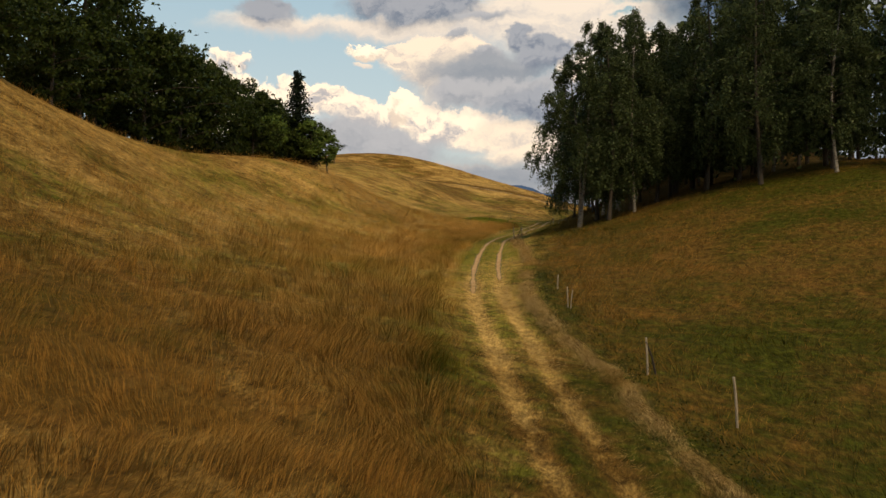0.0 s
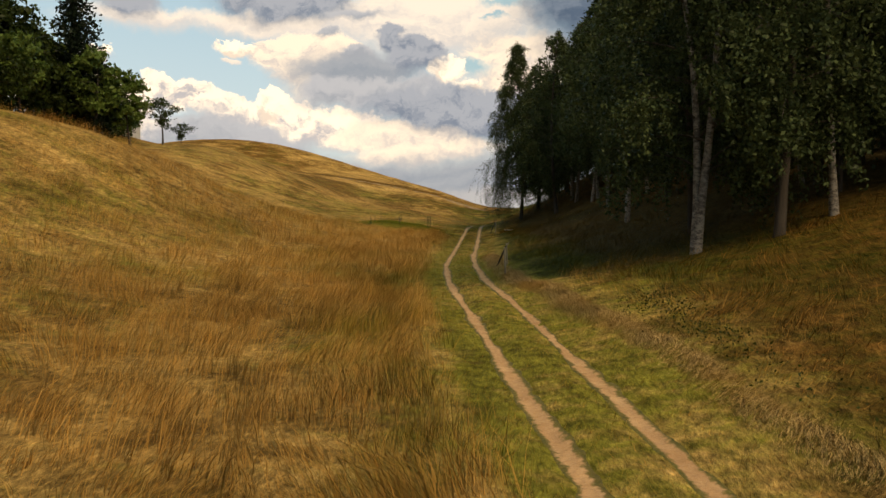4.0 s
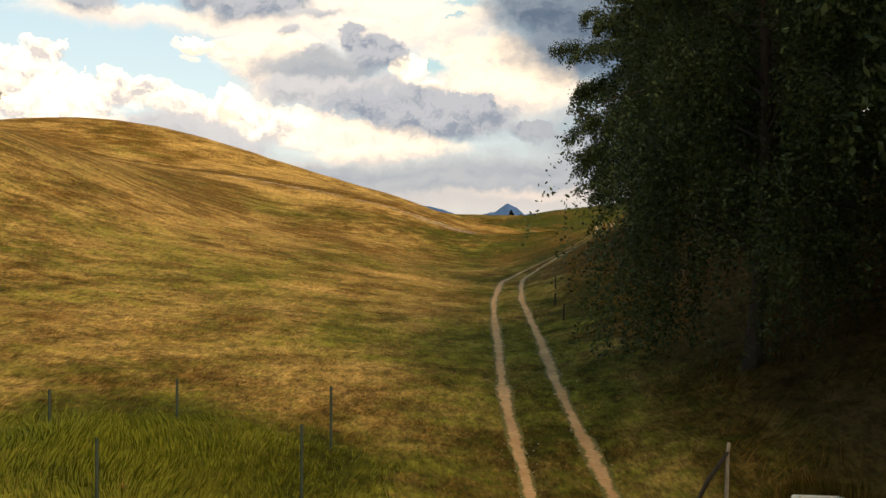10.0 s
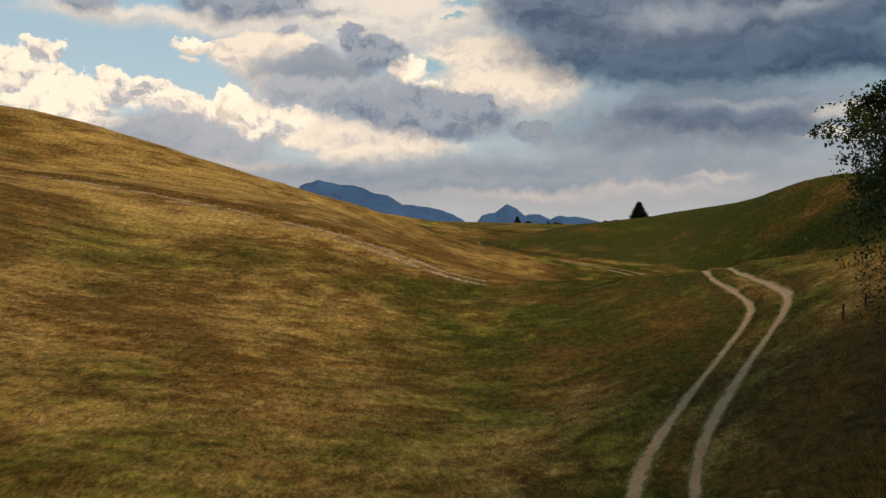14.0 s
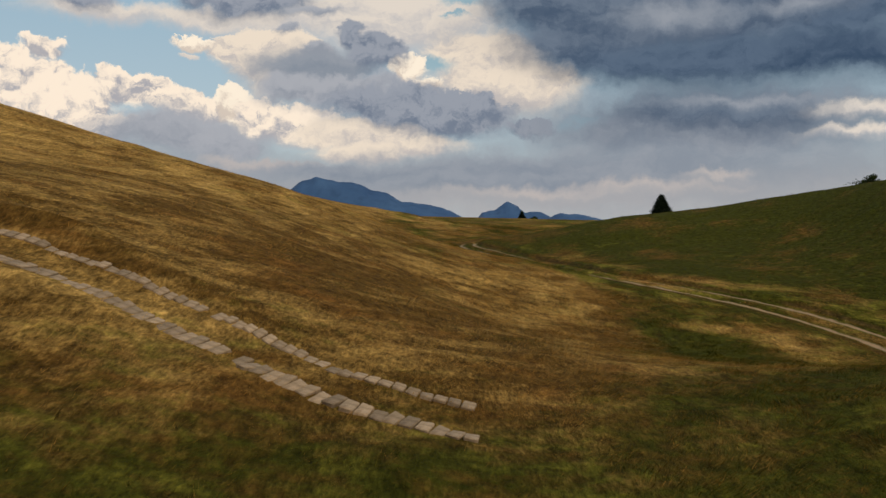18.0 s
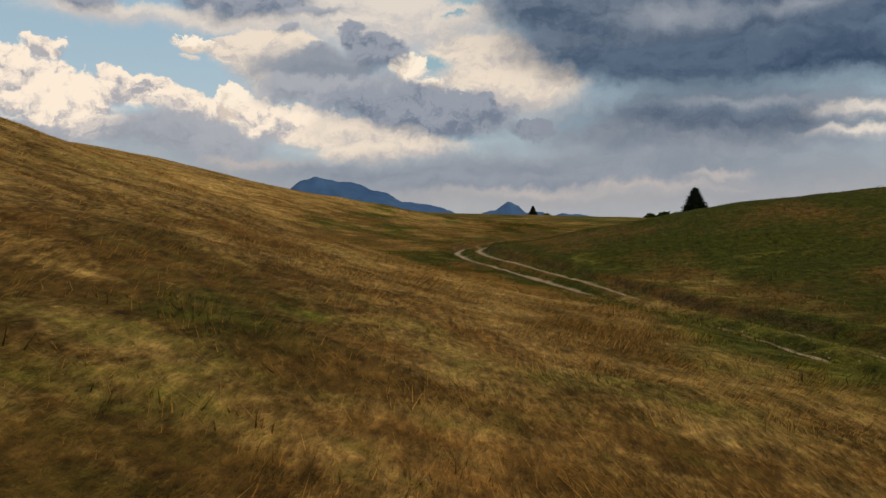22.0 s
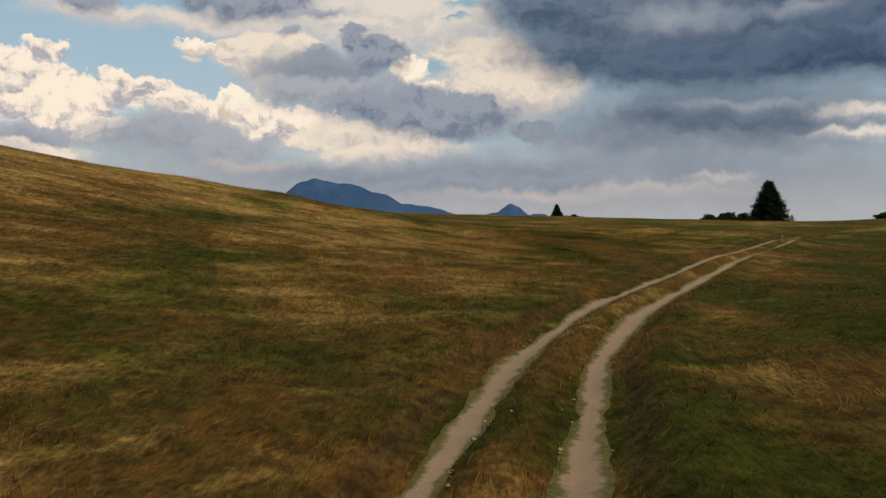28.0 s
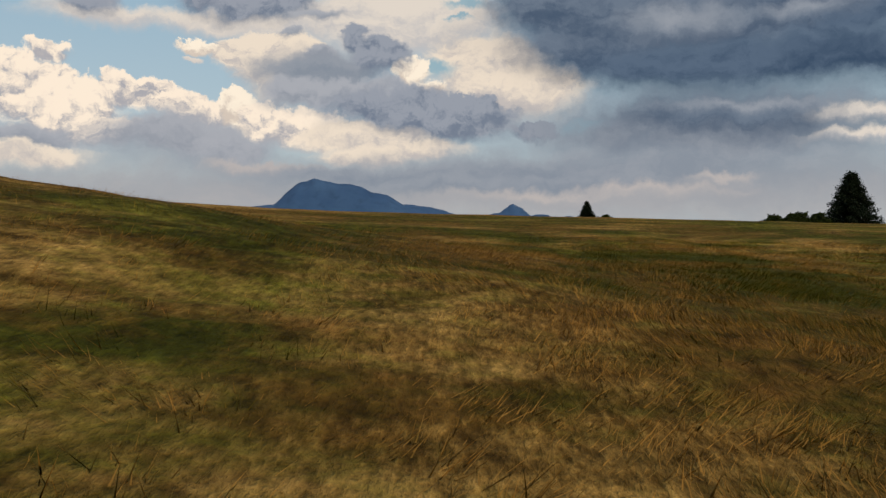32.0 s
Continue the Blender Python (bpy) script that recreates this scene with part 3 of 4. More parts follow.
def tube(points, radii, sides=7):
    """Verts and quads of a tapered tube along points."""
    points, radii = np.asarray(points, float), np.asarray(radii, float)
    ring = np.linspace(0, 2 * np.pi, sides, endpoint=False)
    d = np.gradient(points, axis=0)
    d /= np.linalg.norm(d, axis=1, keepdims=True) + 1e-9
    a = np.cross(d, [0.3, 0.9, 0.2])
    a /= np.linalg.norm(a, axis=1, keepdims=True) + 1e-9
    b = np.cross(d, a)
    v = points[:, None] + radii[:, None, None] * (np.cos(ring)[None, :, None] * a[:, None] + np.sin(ring)[None, :, None] * b[:, None])
    i = np.arange(len(points) - 1)[:, None] * sides
    j = np.arange(sides)[None]
    q = np.stack([i + j, i + (j + 1) % sides, i + sides + (j + 1) % sides, i + sides + j], -1).reshape(-1, 4)
    return v.reshape(-1, 3), q


def joined(pieces):
    vs, fs, base = [], [], 0
    for v, f in pieces:
        vs.append(v)
        fs.append(f + base)
        base += len(v)
    return np.concatenate(vs), np.concatenate(fs)


# ---- ground ----
def spaced(*stretches):
    out = []
    for a, b, n_steps in stretches:
        out += list(np.linspace(a, b, n_steps, endpoint=False))
    return out + [stretches[-1][1]]


side_steps = spaced((0, 1.8, 16), (1.8, 6, 14), (6, 30, 40), (30, 120, 45), (120, 400, 20), (400, 4500, 14))
across = np.array([-s for s in side_steps[:0:-1]] + side_steps)
ahead_rows = np.array(spaced((-900, -40, 12), (-40, 16, 28), (16, 400, 560), (400, 560, 80), (560, 900, 30), (900, 4700, 14)))
uu, yy = np.meshgrid(across, ahead_rows)
xx = np.where(np.abs(uu) < 400, track_x(yy) * step(yy, 1200, 500) + uu, uu)
zz = land(xx, yy) - step(yy, 620, 1500) * 26
cols, rows = len(across), len(ahead_rows)
i = np.arange(rows - 1)[:, None] * cols
j = np.arange(cols - 1)[None]
quads = np.stack([i + j, i + j + 1, i + cols + j + 1, i + cols + j], -1).reshape(-1, 4)
far_off = np.maximum(step(np.abs(uu), 80, 130), step(np.abs(yy - 250), 300, 420))
ground = mesh_object("ground", np.stack([xx, yy, zz], -1).reshape(-1, 3), quads, M_GROUND, smooth=True, green=(greenness(xx, yy) * (1 - far_off) + 0.36 * far_off).ravel(), tone=(tone(xx, yy) * (1 - far_off) + 0.45 * far_off).ravel(), shaded_earth=shaded_earth(xx, yy).ravel())
tagged(ground, "rolling meadow of dry straw and green grass", "meadow", kind="structure")


def wheel_ruts():
    base = tagged(new("dirt_track"), "twin-rut dirt track of pale earth through the meadow", "dirt track", kind="structure")
    s = np.arange(44, 440, 0.16)
    for side in (-1, 1):
        wide = (0.06 + 0.17 * fbm(s * 0.45 + 50 * side, s * 0 + 3.1, 3)) * (1.3 + 0.35 * step(s, 150, 200)) * (1 - 0.25 * step(s, 258, 264) * step(s, 308, 296))
        wide = wide * step(fbm(s * 0.09 + 31 * side, s * 0 + 8.2, 3) + 0.7 * step(s, 52 + 3 * side, 64 + 2 * side) - 0.72 * step(s, 64 + 2 * side, 49 + 3 * side), 0.25, 0.5)
        mid = side * GAUGE + 0.16 * (fbm(s * 0.12, s * 0 + 5 * side, 3) - 0.5)
        k = np.linspace(-1, 1, 7)
        edge = np.repeat(np.abs(k)[None], len(s), 0).ravel()
        rough = 1 + 0.3 * (fbm(s[:, None] * 0.8 + k[None] * 0.8, s[:, None] * 0 + 7.7 * side, 2) - 0.5)
        off = mid[:, None] + wide[:, None] * k[None] * rough
        x = track_x(s)[:, None] + off / np.interp(s, _ys, _cos)[:, None]
        y = np.repeat(s[:, None], 7, 1)
        z = land(x, y) + (0.068 * np.clip(wide / 0.05, 0, 1) - 0.042)[:, None] - 0.03 * np.abs(k[None]) ** 3
        v = np.stack([x, y, z], -1).reshape(-1, 3)
        i = np.arange(len(s) - 1)[:, None] * 7
        j = np.arange(6)[None]
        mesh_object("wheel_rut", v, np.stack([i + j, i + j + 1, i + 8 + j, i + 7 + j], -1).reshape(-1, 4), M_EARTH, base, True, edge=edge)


wheel_ruts()


def mountain(label, ridge, far):
    """A far ridge: ridge gives places along the skyline and their heights, both in metres."""
    xs = np.linspace(ridge[0][0], ridge[-1][0], 90)
    top = np.interp(xs, [p[0] for p in ridge], [p[1] for p in ridge])
    top = top + (fbm(xs * 0.02, xs * 0 + far * 0.01, 4) - 0.5) * 16
    rows_v = []
    for depth, share in ((-260, -0.3), (-170, 0.3), (-90, 0.68), (-40, 0.86), (0, 1.0), (120, 0.5), (260, -0.3)):
        wob = (fbm(xs * 0.015 + depth, xs * 0 + depth * 0.1, 3) - 0.5)
        rows_v.append(np.stack([xs, far + depth + 60 * wob, top * share + (18 * wob if abs(share) < 0.99 else 0)], -1))
    v = np.concatenate(rows_v)
    i = np.arange(6)[:, None] * 90
    j = np.arange(89)[None]
    ob = mesh_object("mountain", v, np.stack([i + j, i + j + 1, i + 91 + j, i + 90 + j], -1).reshape(-1, 4), M_HAZY_MOUNTAIN, None, True)
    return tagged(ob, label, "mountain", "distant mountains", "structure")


def ridge_line(pairs, far):
    return [((u - 784) / FOCAL * far, (HORIZON - v) / FOCAL * far) for u, v in pairs]


mountain("long haze-blue forested mountain with a rounded summit", ridge_line([(400, 384), (470, 362), (508, 355), (548, 323), (574, 316), (600, 322), (634, 326), (660, 335), (694, 343), (716, 357), (760, 362), (800, 373), (820, 386)], 4200), 4200)
mountain("small pointed haze-blue mountain", ridge_line([(838, 392), (850, 376), (872, 371), (893, 358), (908, 364), (922, 376), (950, 375), (972, 388)], 3900), 3900)
mountain("low haze-blue hill far away", ridge_line([(960, 388), (976, 378), (1003, 376), (1022, 380), (1046, 390)], 3700), 3700)


# ---- trees ----
def leaf_quads(centres, size, rng, flat_bias=0.0):
    n_l = len(centres)
    a = rng.normal(size=(n_l, 3))
    a /= np.linalg.norm(a, axis=1, keepdims=True)
    b = np.cross(a, rng.normal(size=(n_l, 3)))
    b[:, 2] *= 1 - flat_bias
    b /= np.linalg.norm(b, axis=1, keepdims=True) + 1e-9
    s = size * rng.uniform(0.6, 1.3, n_l)[:, None]
    v = np.stack([centres - a * s, centres - b * s * 0.55, centres + a * s, centres + b * s * 0.55], 1).reshape(-1, 3)
    return v, np.arange(n_l * 4).reshape(-1, 4)


def broadleaf(name, tall, radius, foot, seed, bark, leaf, n_leaf, leaf_size, droop=0.3, n_limb=26, thick=0.17, lean=0.4, peak=0.55, stems=1, **tags):
    """A tree at the origin: trunk, branches and a crown of leaves along hanging twigs. foot: where the crown begins (0..1)."""
    rng = np.random.RandomState(seed)
    tree = tagged(new(name), **tags)
    twigs, limbs, trunks = [], [], []
    for stem in range(stems):
        h = tall * (1 if stem == 0 else rng.uniform(0.75, 0.95))
        s = np.linspace(0, 1, 9)
        out = np.array([math.cos(seed + stem * 2.3), math.sin(seed + stem * 2.3)]) * (lean if stems == 1 else lean + 0.8)
        bend = rng.normal(size=2) * 0.25
        tx, ty = out[0] * s + bend[0] * np.sin(s * 5), out[1] * s + bend[1] * np.sin(s * 4)
        pts = np.stack([tx, ty, h * s - 0.3 * (s == 0)], -1)
        rad = thick * (1 - s) ** 0.8 + 0.015
        rad[0] *= 1.35
        trunks.append(tube(pts, rad, 8))
        for k in range(n_limb // stems):
            f = foot + (0.98 - foot) * (k + rng.rand()) / (n_limb // stems)
            p0 = np.array([np.interp(f, s, tx), np.interp(f, s, ty), h * f])
            rel = (f - foot) / (1 - foot)
            reach = radius * (0.55 + 0.45 * rel / peak if rel < peak else max(0.18, 1 - ((rel - peak) / (1 - peak)) ** 1.6)) * rng.uniform(0.7, 1.1)
            az = rng.rand() * 6.283
            rise = rng.uniform(0.15, 0.6) * reach
            q = np.linspace(0, 1, 5)[:, None]
            d = np.array([math.cos(az), math.sin(az), 0])
            line = p0 + d * q * reach + np.array([0, 0, 1]) * (rise * q - (0.9 * droop) * reach * q ** 3)
            limbs.append(tube(line, np.interp(q[:, 0], [0, 1], [max(0.02, thick * 0.32 * (1 - f * 0.6)), 0.008]), 4))
            for w in range(12):
                e = rng.uniform(0.25, 1.0)
                start = p0 + d * e * reach + np.array([0, 0, 1]) * (rise * e - 0.9 * droop * reach * e ** 3)
                spread = np.array([rng.normal() * 0.5, rng.normal() * 0.5, -droop * rng.uniform(0.5, 1.9) + rng.normal() * 0.3]) * (0.35 + 0.24 * radius)
                twigs.append((start, spread))
    each = max(4, n_leaf // len(twigs))
    starts, ways = np.array([t[0] for t in twigs]), np.array([t[1] for t in twigs])
    f = rng.rand(len(twigs), each, 1)
    puff = 0.06 + 0.04 * radius
    ball = rng.normal(size=(len(twigs), each, 3))
    ball *= (rng.rand(len(twigs), each, 1) ** 0.5) / np.linalg.norm(ball, axis=2, keepdims=True)
    c = (starts[:, None] + ways[:, None] * f + ball * puff * 2.0 * (1.15 - 0.8 * f)).reshape(-1, 3)
    v, q = joined(trunks)
    mesh_object("trunk", v, q, bark, tree, True)
    v, q = joined(limbs)
    tagged(mesh_object("limb", v, q, bark if bark is not M_BIRCH else M_BARK, tree, True), kind="stuff")
    v, q = leaf_quads(c, leaf_size, rng)
    mesh_object("crown", v, q, leaf, tree)
    return tree


def birch(name, tall, radius, foot, seed, bark, leaf, strands, each, leaf_size, hang=1.3, n_limb=40, thick=0.13, lean=0.5, peak=0.4, stems=1, skirt=0.0, **tags):
    """A weeping tree at the origin: arching limbs with leafy strands that hang from them. hang: how long the strands are; skirt: how much longer on its -x side."""
    rng = np.random.RandomState(seed)
    tree = tagged(new(name), **tags)
    limbs, trunks, starts, falls = [], [], [], []
    for stem in range(stems):
        h = tall * (1 if stem == 0 else rng.uniform(0.8, 0.95))
        s = np.linspace(0, 1, 11)
        out = np.array([math.cos(seed + stem * 2.3), math.sin(seed + stem * 2.3)]) * (lean if stems == 1 else lean + 0.7)
        bend = rng.normal(size=2) * 0.22
        tx, ty = out[0] * s + bend[0] * np.sin(s * 5), out[1] * s + bend[1] * np.sin(s * 4)
        rad = thick * (1 - s) ** 0.8 + 0.015
        rad[0] *= 1.4
        trunks.append(tube(np.stack([tx, ty, h * s - 0.3 * (s == 0)], -1), rad, 8))
        count = n_limb // stems
        for k in range(count):
            f = foot + (0.985 - foot) * (k + rng.rand()) / count
            rel = (f - foot) / (1 - foot)
            width = 0.72 + 0.28 * rel / peak if rel < peak else max(0.12, 1 - ((rel - peak) / (1 - peak)) ** 1.25)
            reach = radius * width * rng.uniform(0.62, 1.1)
            az = k * 2.399 + rng.normal(0, 0.3)
            d = np.array([math.cos(az), math.sin(az), 0])
            p0 = np.array([np.interp(f, s, tx), np.interp(f, s, ty), h * f])
            rise, drop = rng.uniform(0.35, 0.75) * reach, rng.uniform(0.35, 0.65) * reach
            q = np.linspace(0, 1, 6)[:, None]
            limbs.append(tube(p0 + d * q * reach + np.array([0, 0, 1]) * (rise * q - drop * q ** 2.5), np.interp(q[:, 0], [0, 1], [max(0.02, thick * 0.34 * (1 - f * 0.6)), 0.008]), 4))
            m = max(3, int(strands * (0.4 + 0.6 * width) * (1.6 if skirt and d[0] < 0 else 1.0)))
            e = 0.28 + 0.72 * rng.rand(m, 1) ** 0.6
            side = np.cross(d, [0, 0, 1]) * rng.normal(0, 0.16, (m, 1)) * reach * e
            starts.append(p0 + d * e * reach + side + np.array([0, 0, 1]) * (rise * e - drop * e ** 2.5))
            longer = 1 + skirt * max(0.0, -d[0]) ** 0.5 * max(0.0, 1 - rel / 0.5) if d[0] < 0 else 1.0
            fall = rng.uniform(0.45, 1.25, (m, 1)) * hang * longer * (0.5 + 0.5 * width)
            falls.append(d * rng.uniform(0.0, 0.45, (m, 1)) + rng.normal(0, 0.16, (m, 3)) * hang - np.array([0, 0, 1]) * fall)
    starts, falls = np.concatenate(starts), np.concatenate(falls)
    low = starts[:, 2] + falls[:, 2]
    falls[:, 2] += np.clip(0.3 - low, 0, None)
    f = rng.rand(len(starts), each, 1)
    ball = rng.normal(size=(len(starts), each, 3)) * (0.05 + 0.012 * radius + 0.4 * leaf_size)
    c = (starts[:, None] + falls[:, None] * f + ball * (1.15 - 0.55 * f)).reshape(-1, 3)
    v, q = joined(trunks)
    mesh_object("trunk", v, q, bark, tree, True)
    v, q = joined(limbs)
    tagged(mesh_object("limb", v, q, bark if bark is not M_BIRCH else M_BARK, tree, True), kind="stuff")
    v, q = leaf_quads(c, leaf_size, rng)
    mesh_object("crown", v, q, leaf, tree)
    return tree


def conifer(name, tall, radius, seed, n_leaf=9000, **tags):
    rng = np.random.RandomState(seed)
    tree = tagged(new(name), **tags)
    s = np.linspace(0, 1, 7)
    v, q = tube(np.stack([0 * s, 0 * s, tall * s - 0.3 * (s == 0)], -1), 0.2 * (1 - s) + 0.02, 8)
    mesh_object("trunk", v, q, M_BARK, tree, True)
    boughs, c = [], []
    n_b = 130
    for k in range(n_b):
        f = 0.08 + 0.9 * (k / n_b) ** 0.9
        reach = radius * (1 - f) ** 0.85 * rng.uniform(0.75, 1.12) + 0.12
        az = k * 2.399 + rng.rand()
        d = np.array([math.cos(az), math.sin(az), 0])
        e = np.linspace(0, 1, 4)[:, None]
        boughs.append(tube(np.array([0, 0, tall * f]) + d * e * reach + np.array([0, 0, 1]) * (-0.28 * reach * e + 0.18 * reach * e ** 2), np.linspace(0.035, 0.008, 4), 4))
        m = int(n_leaf / n_b * (0.35 + 1.3 * (1 - f)))
        e = rng.rand(m, 1) ** 0.7
        c.append(np.array([0, 0, tall * f]) + d * e * reach + np.array([0, 0, 1]) * (-0.28 * reach * e + 0.18 * reach * e ** 2) + rng.normal(size=(m, 3)) * np.array([0.16, 0.16, 0.12]) * (0.5 + 0.25 * radius))
    v, q = joined(boughs)
    tagged(mesh_object("limb", v, q, M_BARK, tree, True), kind="stuff")
    v, q = leaf_quads(np.concatenate(c), 0.16, rng, 0.3)
    mesh_object("crown", v, q, M_NEEDLE, tree)
    return tree


def set_at(tree, x, y, size=1.0, turn=0.0):
    m = pose(x, y, up(x, y) - 0.05, 0, 0, turn)
    tree.matrix_basis = m @ Matrix.Diagonal((size, size, size, 1))
    return tree


def copy_at(tree, x, y, size, turn, label=""):
    made = copy_thing(tree, pose(x, y, up(x, y) - 0.05, 0, 0, turn))
    made.scale = (size, size, size)
    return tagged(made, label)


BIRCH = dict(bark=M_BIRCH, leaf=M_LEAF_BIRCH, category="tree", group="birch wood")
DARK_BIRCH = {**BIRCH, "bark": M_BARK}
birches = [
    birch("birch_tree", 15.5, 3.6, 0.2, 11, strands=16, each=44, leaf_size=0.088, hang=1.7, n_limb=44, thick=0.11, lean=0.7, label="tall silver birch with white bark and drooping dark leaves", **BIRCH),
    birch("birch_tree", 16.3, 4.2, 0.17, 12, strands=20, each=64, leaf_size=0.075, hang=1.6, n_limb=52, thick=0.13, stems=2, peak=0.45, label="twin-stemmed silver birch at the wood's edge", **BIRCH),
    birch("birch_tree", 16.0, 3.7, 0.21, 13, strands=16, each=44, leaf_size=0.088, hang=1.7, n_limb=44, thick=0.115, lean=0.5, label="tall silver birch with a bare white lower trunk", **BIRCH),
    birch("birch_tree", 18.0, 4.5, 0.13, 14, strands=24, each=88, leaf_size=0.05, hang=2.0, n_limb=80, thick=0.15, lean=0.5, peak=0.2, skirt=1.5, label="broad dark-barked birch with foliage hanging low over the grass", **DARK_BIRCH),
    broadleaf("birch_tree", 15.0, 3.8, 0.12, 15, n_leaf=2600, leaf_size=0.24, droop=0.5, n_limb=36, thick=0.15, label="tall dark birch deep in the wood", **DARK_BIRCH),
    birch("birch_tree", 15.5, 3.7, 0.16, 16, strands=16, each=44, leaf_size=0.088, hang=1.8, n_limb=44, thick=0.14, label="dark-barked birch inside the edge of the wood", **DARK_BIRCH),
]
set_at(birches[1], 9.9, 85.6, 1.0, 20)
set_at(birches[2], 14.2, 85.4, 0.95, 80)
set_at(birches[3], 6.9, 147.2, 1.0, 0)
set_at(birches[0], 15.3, 133.7, 0.95, 40)
set_at(birches[4], 21.0, 100.0, 1.0, 40)
set_at(birches[5], 12.2, 84.6, 1.0, 70)
edge_tree = birch("broadleaf_tree", 16.0, 5.2, 0.15, 17, M_BARK, M_LEAF_BIRCH, 25, 76, 0.062, hang=0.8, n_limb=76, thick=0.2, lean=0.3, peak=0.5, label="tall broadleaf tree with a rounded crown above rusty grass", category="tree")
set_at(edge_tree, 10.6, 177.5, 1.0, 140)
copy_at(birches[3], 13.1, 188.4, 0.85, 250)
copy_at(birches[3], 15.2, 191, 0.8, 40)
rng = np.random.RandomState(5)
wood = [(14.0, 89.8, 5), (11.5, 109.4, 2), (12.6, 124.9, 2), (12.5, 134.8, 0), (13.1, 135.2, 2), (16.6, 133.4, 2), (9.9, 139.9, 5), (12.2, 155, 5), (11.8, 141.0, 0), (11.7, 144.0, 2), (15.6, 181, 5), (13.0, 119, 2), (23.7, 86.6, 2), (25.0, 88.6, 0), (28.0, 80.5, 0), (11.7, 168.5, 0), (14.0, 171.5, 5), (13.2, 99.5, 2), (17.5, 96, 5), (10.9, 159.5, 5), (8.9, 152.5, 5), (11.2, 91.5, 5)]
for y in np.arange(80, 192, 5.6):
    for x in (17.0, 21.5, 27.0, 33.5, 42.0):
        wood.append((x + rng.uniform(-2.0, 2.0) + max(0, (88 - y) * 0.9), y + rng.uniform(-2.4, 2.4), 4 if x > 18 else rng.choice([0, 5, 5, 4])))
for x, y, kind in wood:
    copy_at(birches[kind], x, y, rng.uniform(0.9, 1.12), rng.uniform(0, 360))

fir = set_at(conifer("spruce_tree", 12.2, 3.3, 21, label="dark narrow spruce among the hedge trees", category="tree"), -25.4, 119.0)
hedge = [
    broadleaf("hedge_tree", 8.5, 4.2, 0.06, 31, M_BARK, M_LEAF_WOOD, 7600, 0.14, 0.25, 44, 0.18, peak=0.45, label="dense dark green deciduous tree on the slope", category="tree", group="hedge on the slope"),
    broadleaf("hedge_tree", 6.5, 3.8, 0.04, 32, M_BARK, M_LEAF_WOOD, 7200, 0.14, 0.2, 40, 0.15, peak=0.4, label="bushy green hedge tree with leaves down to the grass", category="tree", group="hedge on the slope")]
set_at(hedge[0], -31.0, 75.0)
set_at(hedge[1], -28.0, 73.0)
for x, y, kind, size in [(-28.5, 66, 1, 1.15), (-33, 68, 0, 1.35), (-29.5, 79, 1, 1.25), (-32, 85, 0, 1.7), (-30, 90, 1, 1.6), (-34, 93, 0, 1.75), (-30, 97, 1, 1.5), (-33.5, 101, 0, 1.6), (-29, 104, 1, 1.3),
                         (-32, 109, 0, 1.4), (-27.8, 110, 1, 0.95), (-30, 116, 0, 1.0), (-38, 76, 0, 1.5), (-39, 87, 0, 1.5), (-39, 98, 0, 1.4), (-37, 110, 0, 1.3), (-28.5, 124, 1, 1.0), (-31, 129, 0, 1.0), (-36, 62, 0, 1.5), (-43, 70, 0, 1.6), (-31, 59, 1, 1.3), (-27, 121, 1, 0.95), (-28.2, 115, 1, 1.35), (-27.4, 118.3, 1, 1.15),
                         (-66.6, 222, 0, 1.1), (-71.5, 223, 0, 1.6), (-77, 222, 0, 1.9), (-64.0, 223, 1, 1.0), (-69, 219, 1, 1.3), (-67.5, 225, 0, 1.35), (38.2, 247, 0, 1.4)]:
    copy_at(hedge[kind], x, y, size, rng.uniform(0, 360))
young = broadleaf("sapling", 4.2, 1.7, 0.3, 41, M_BARK, M_LEAF_YOUNG, 2600, 0.13, 0.1, 18, 0.06, label="young light-green tree with a thin trunk", category="tree", group="young trees")
set_at(young, -22.0, 120.1, 1.2)
copy_at(young, -23.7, 117.8, 1.35, 200, "light-green young tree before the dark spruce")
copy_at(young, -25.8, 112.2, 1.25, 70, "light-green young tree before the dark hedge")
haw = broadleaf("hawthorn", 5.5, 3.2, 0.4, 42, M_BARK, M_LEAF_WOOD, 2400, 0.13, 0.0, 16, 0.11, lean=0.9, label="small wind-bent tree alone on the hill", category="tree", group="lone hill trees")
set_at(haw, -60.1, 244.2, 0.95, 200)
copy_at(haw, -64.7, 246.0, 1.7, 20, "open-crowned tree beside the house on the hill")

spruce_far = set_at(conifer("spruce_tree", 9.8, 5.6, 22, 34000, label="broad dark spruce alone on the plateau", category="tree", group="plateau trees"), 72.8, 501.8)
copy_at(spruce_far, 26.0, 475.2, 0.27, 50, "small dark spruce on the plateau's edge")
bush = broadleaf("bush", 3.6, 3.4, 0.02, 43, M_BARK, M_LEAF_WOOD, 9000, 0.2, 0.1, 34, 0.1, peak=0.4, label="low dark bush on the plateau", category="bush", group="plateau bushes")
set_at(bush, 67.5, 502, 0.8, 0)
copy_at(bush, 64.5, 503, 0.85, 60)
copy_at(bush, 61.5, 504, 0.75, 200)
copy_at(bush, 93.5, 495, 0.7, 120)
copy_at(hedge[0], 75.3, 366.6, 1.02, 20, "dark round-topped tree behind the crest of the grassy hill")
copy_at(bush, 31.0, 490, 0.4, 10)


# ---- fences, trough, house ----
def rod(x0, y0, z0, x1, y1, z1, r, sides=6):
    return tube(np.linspace((x0, y0, z0), (x1, y1, z1), 4), [r, r * 0.97, r * 1.02, r * 0.9], sides)


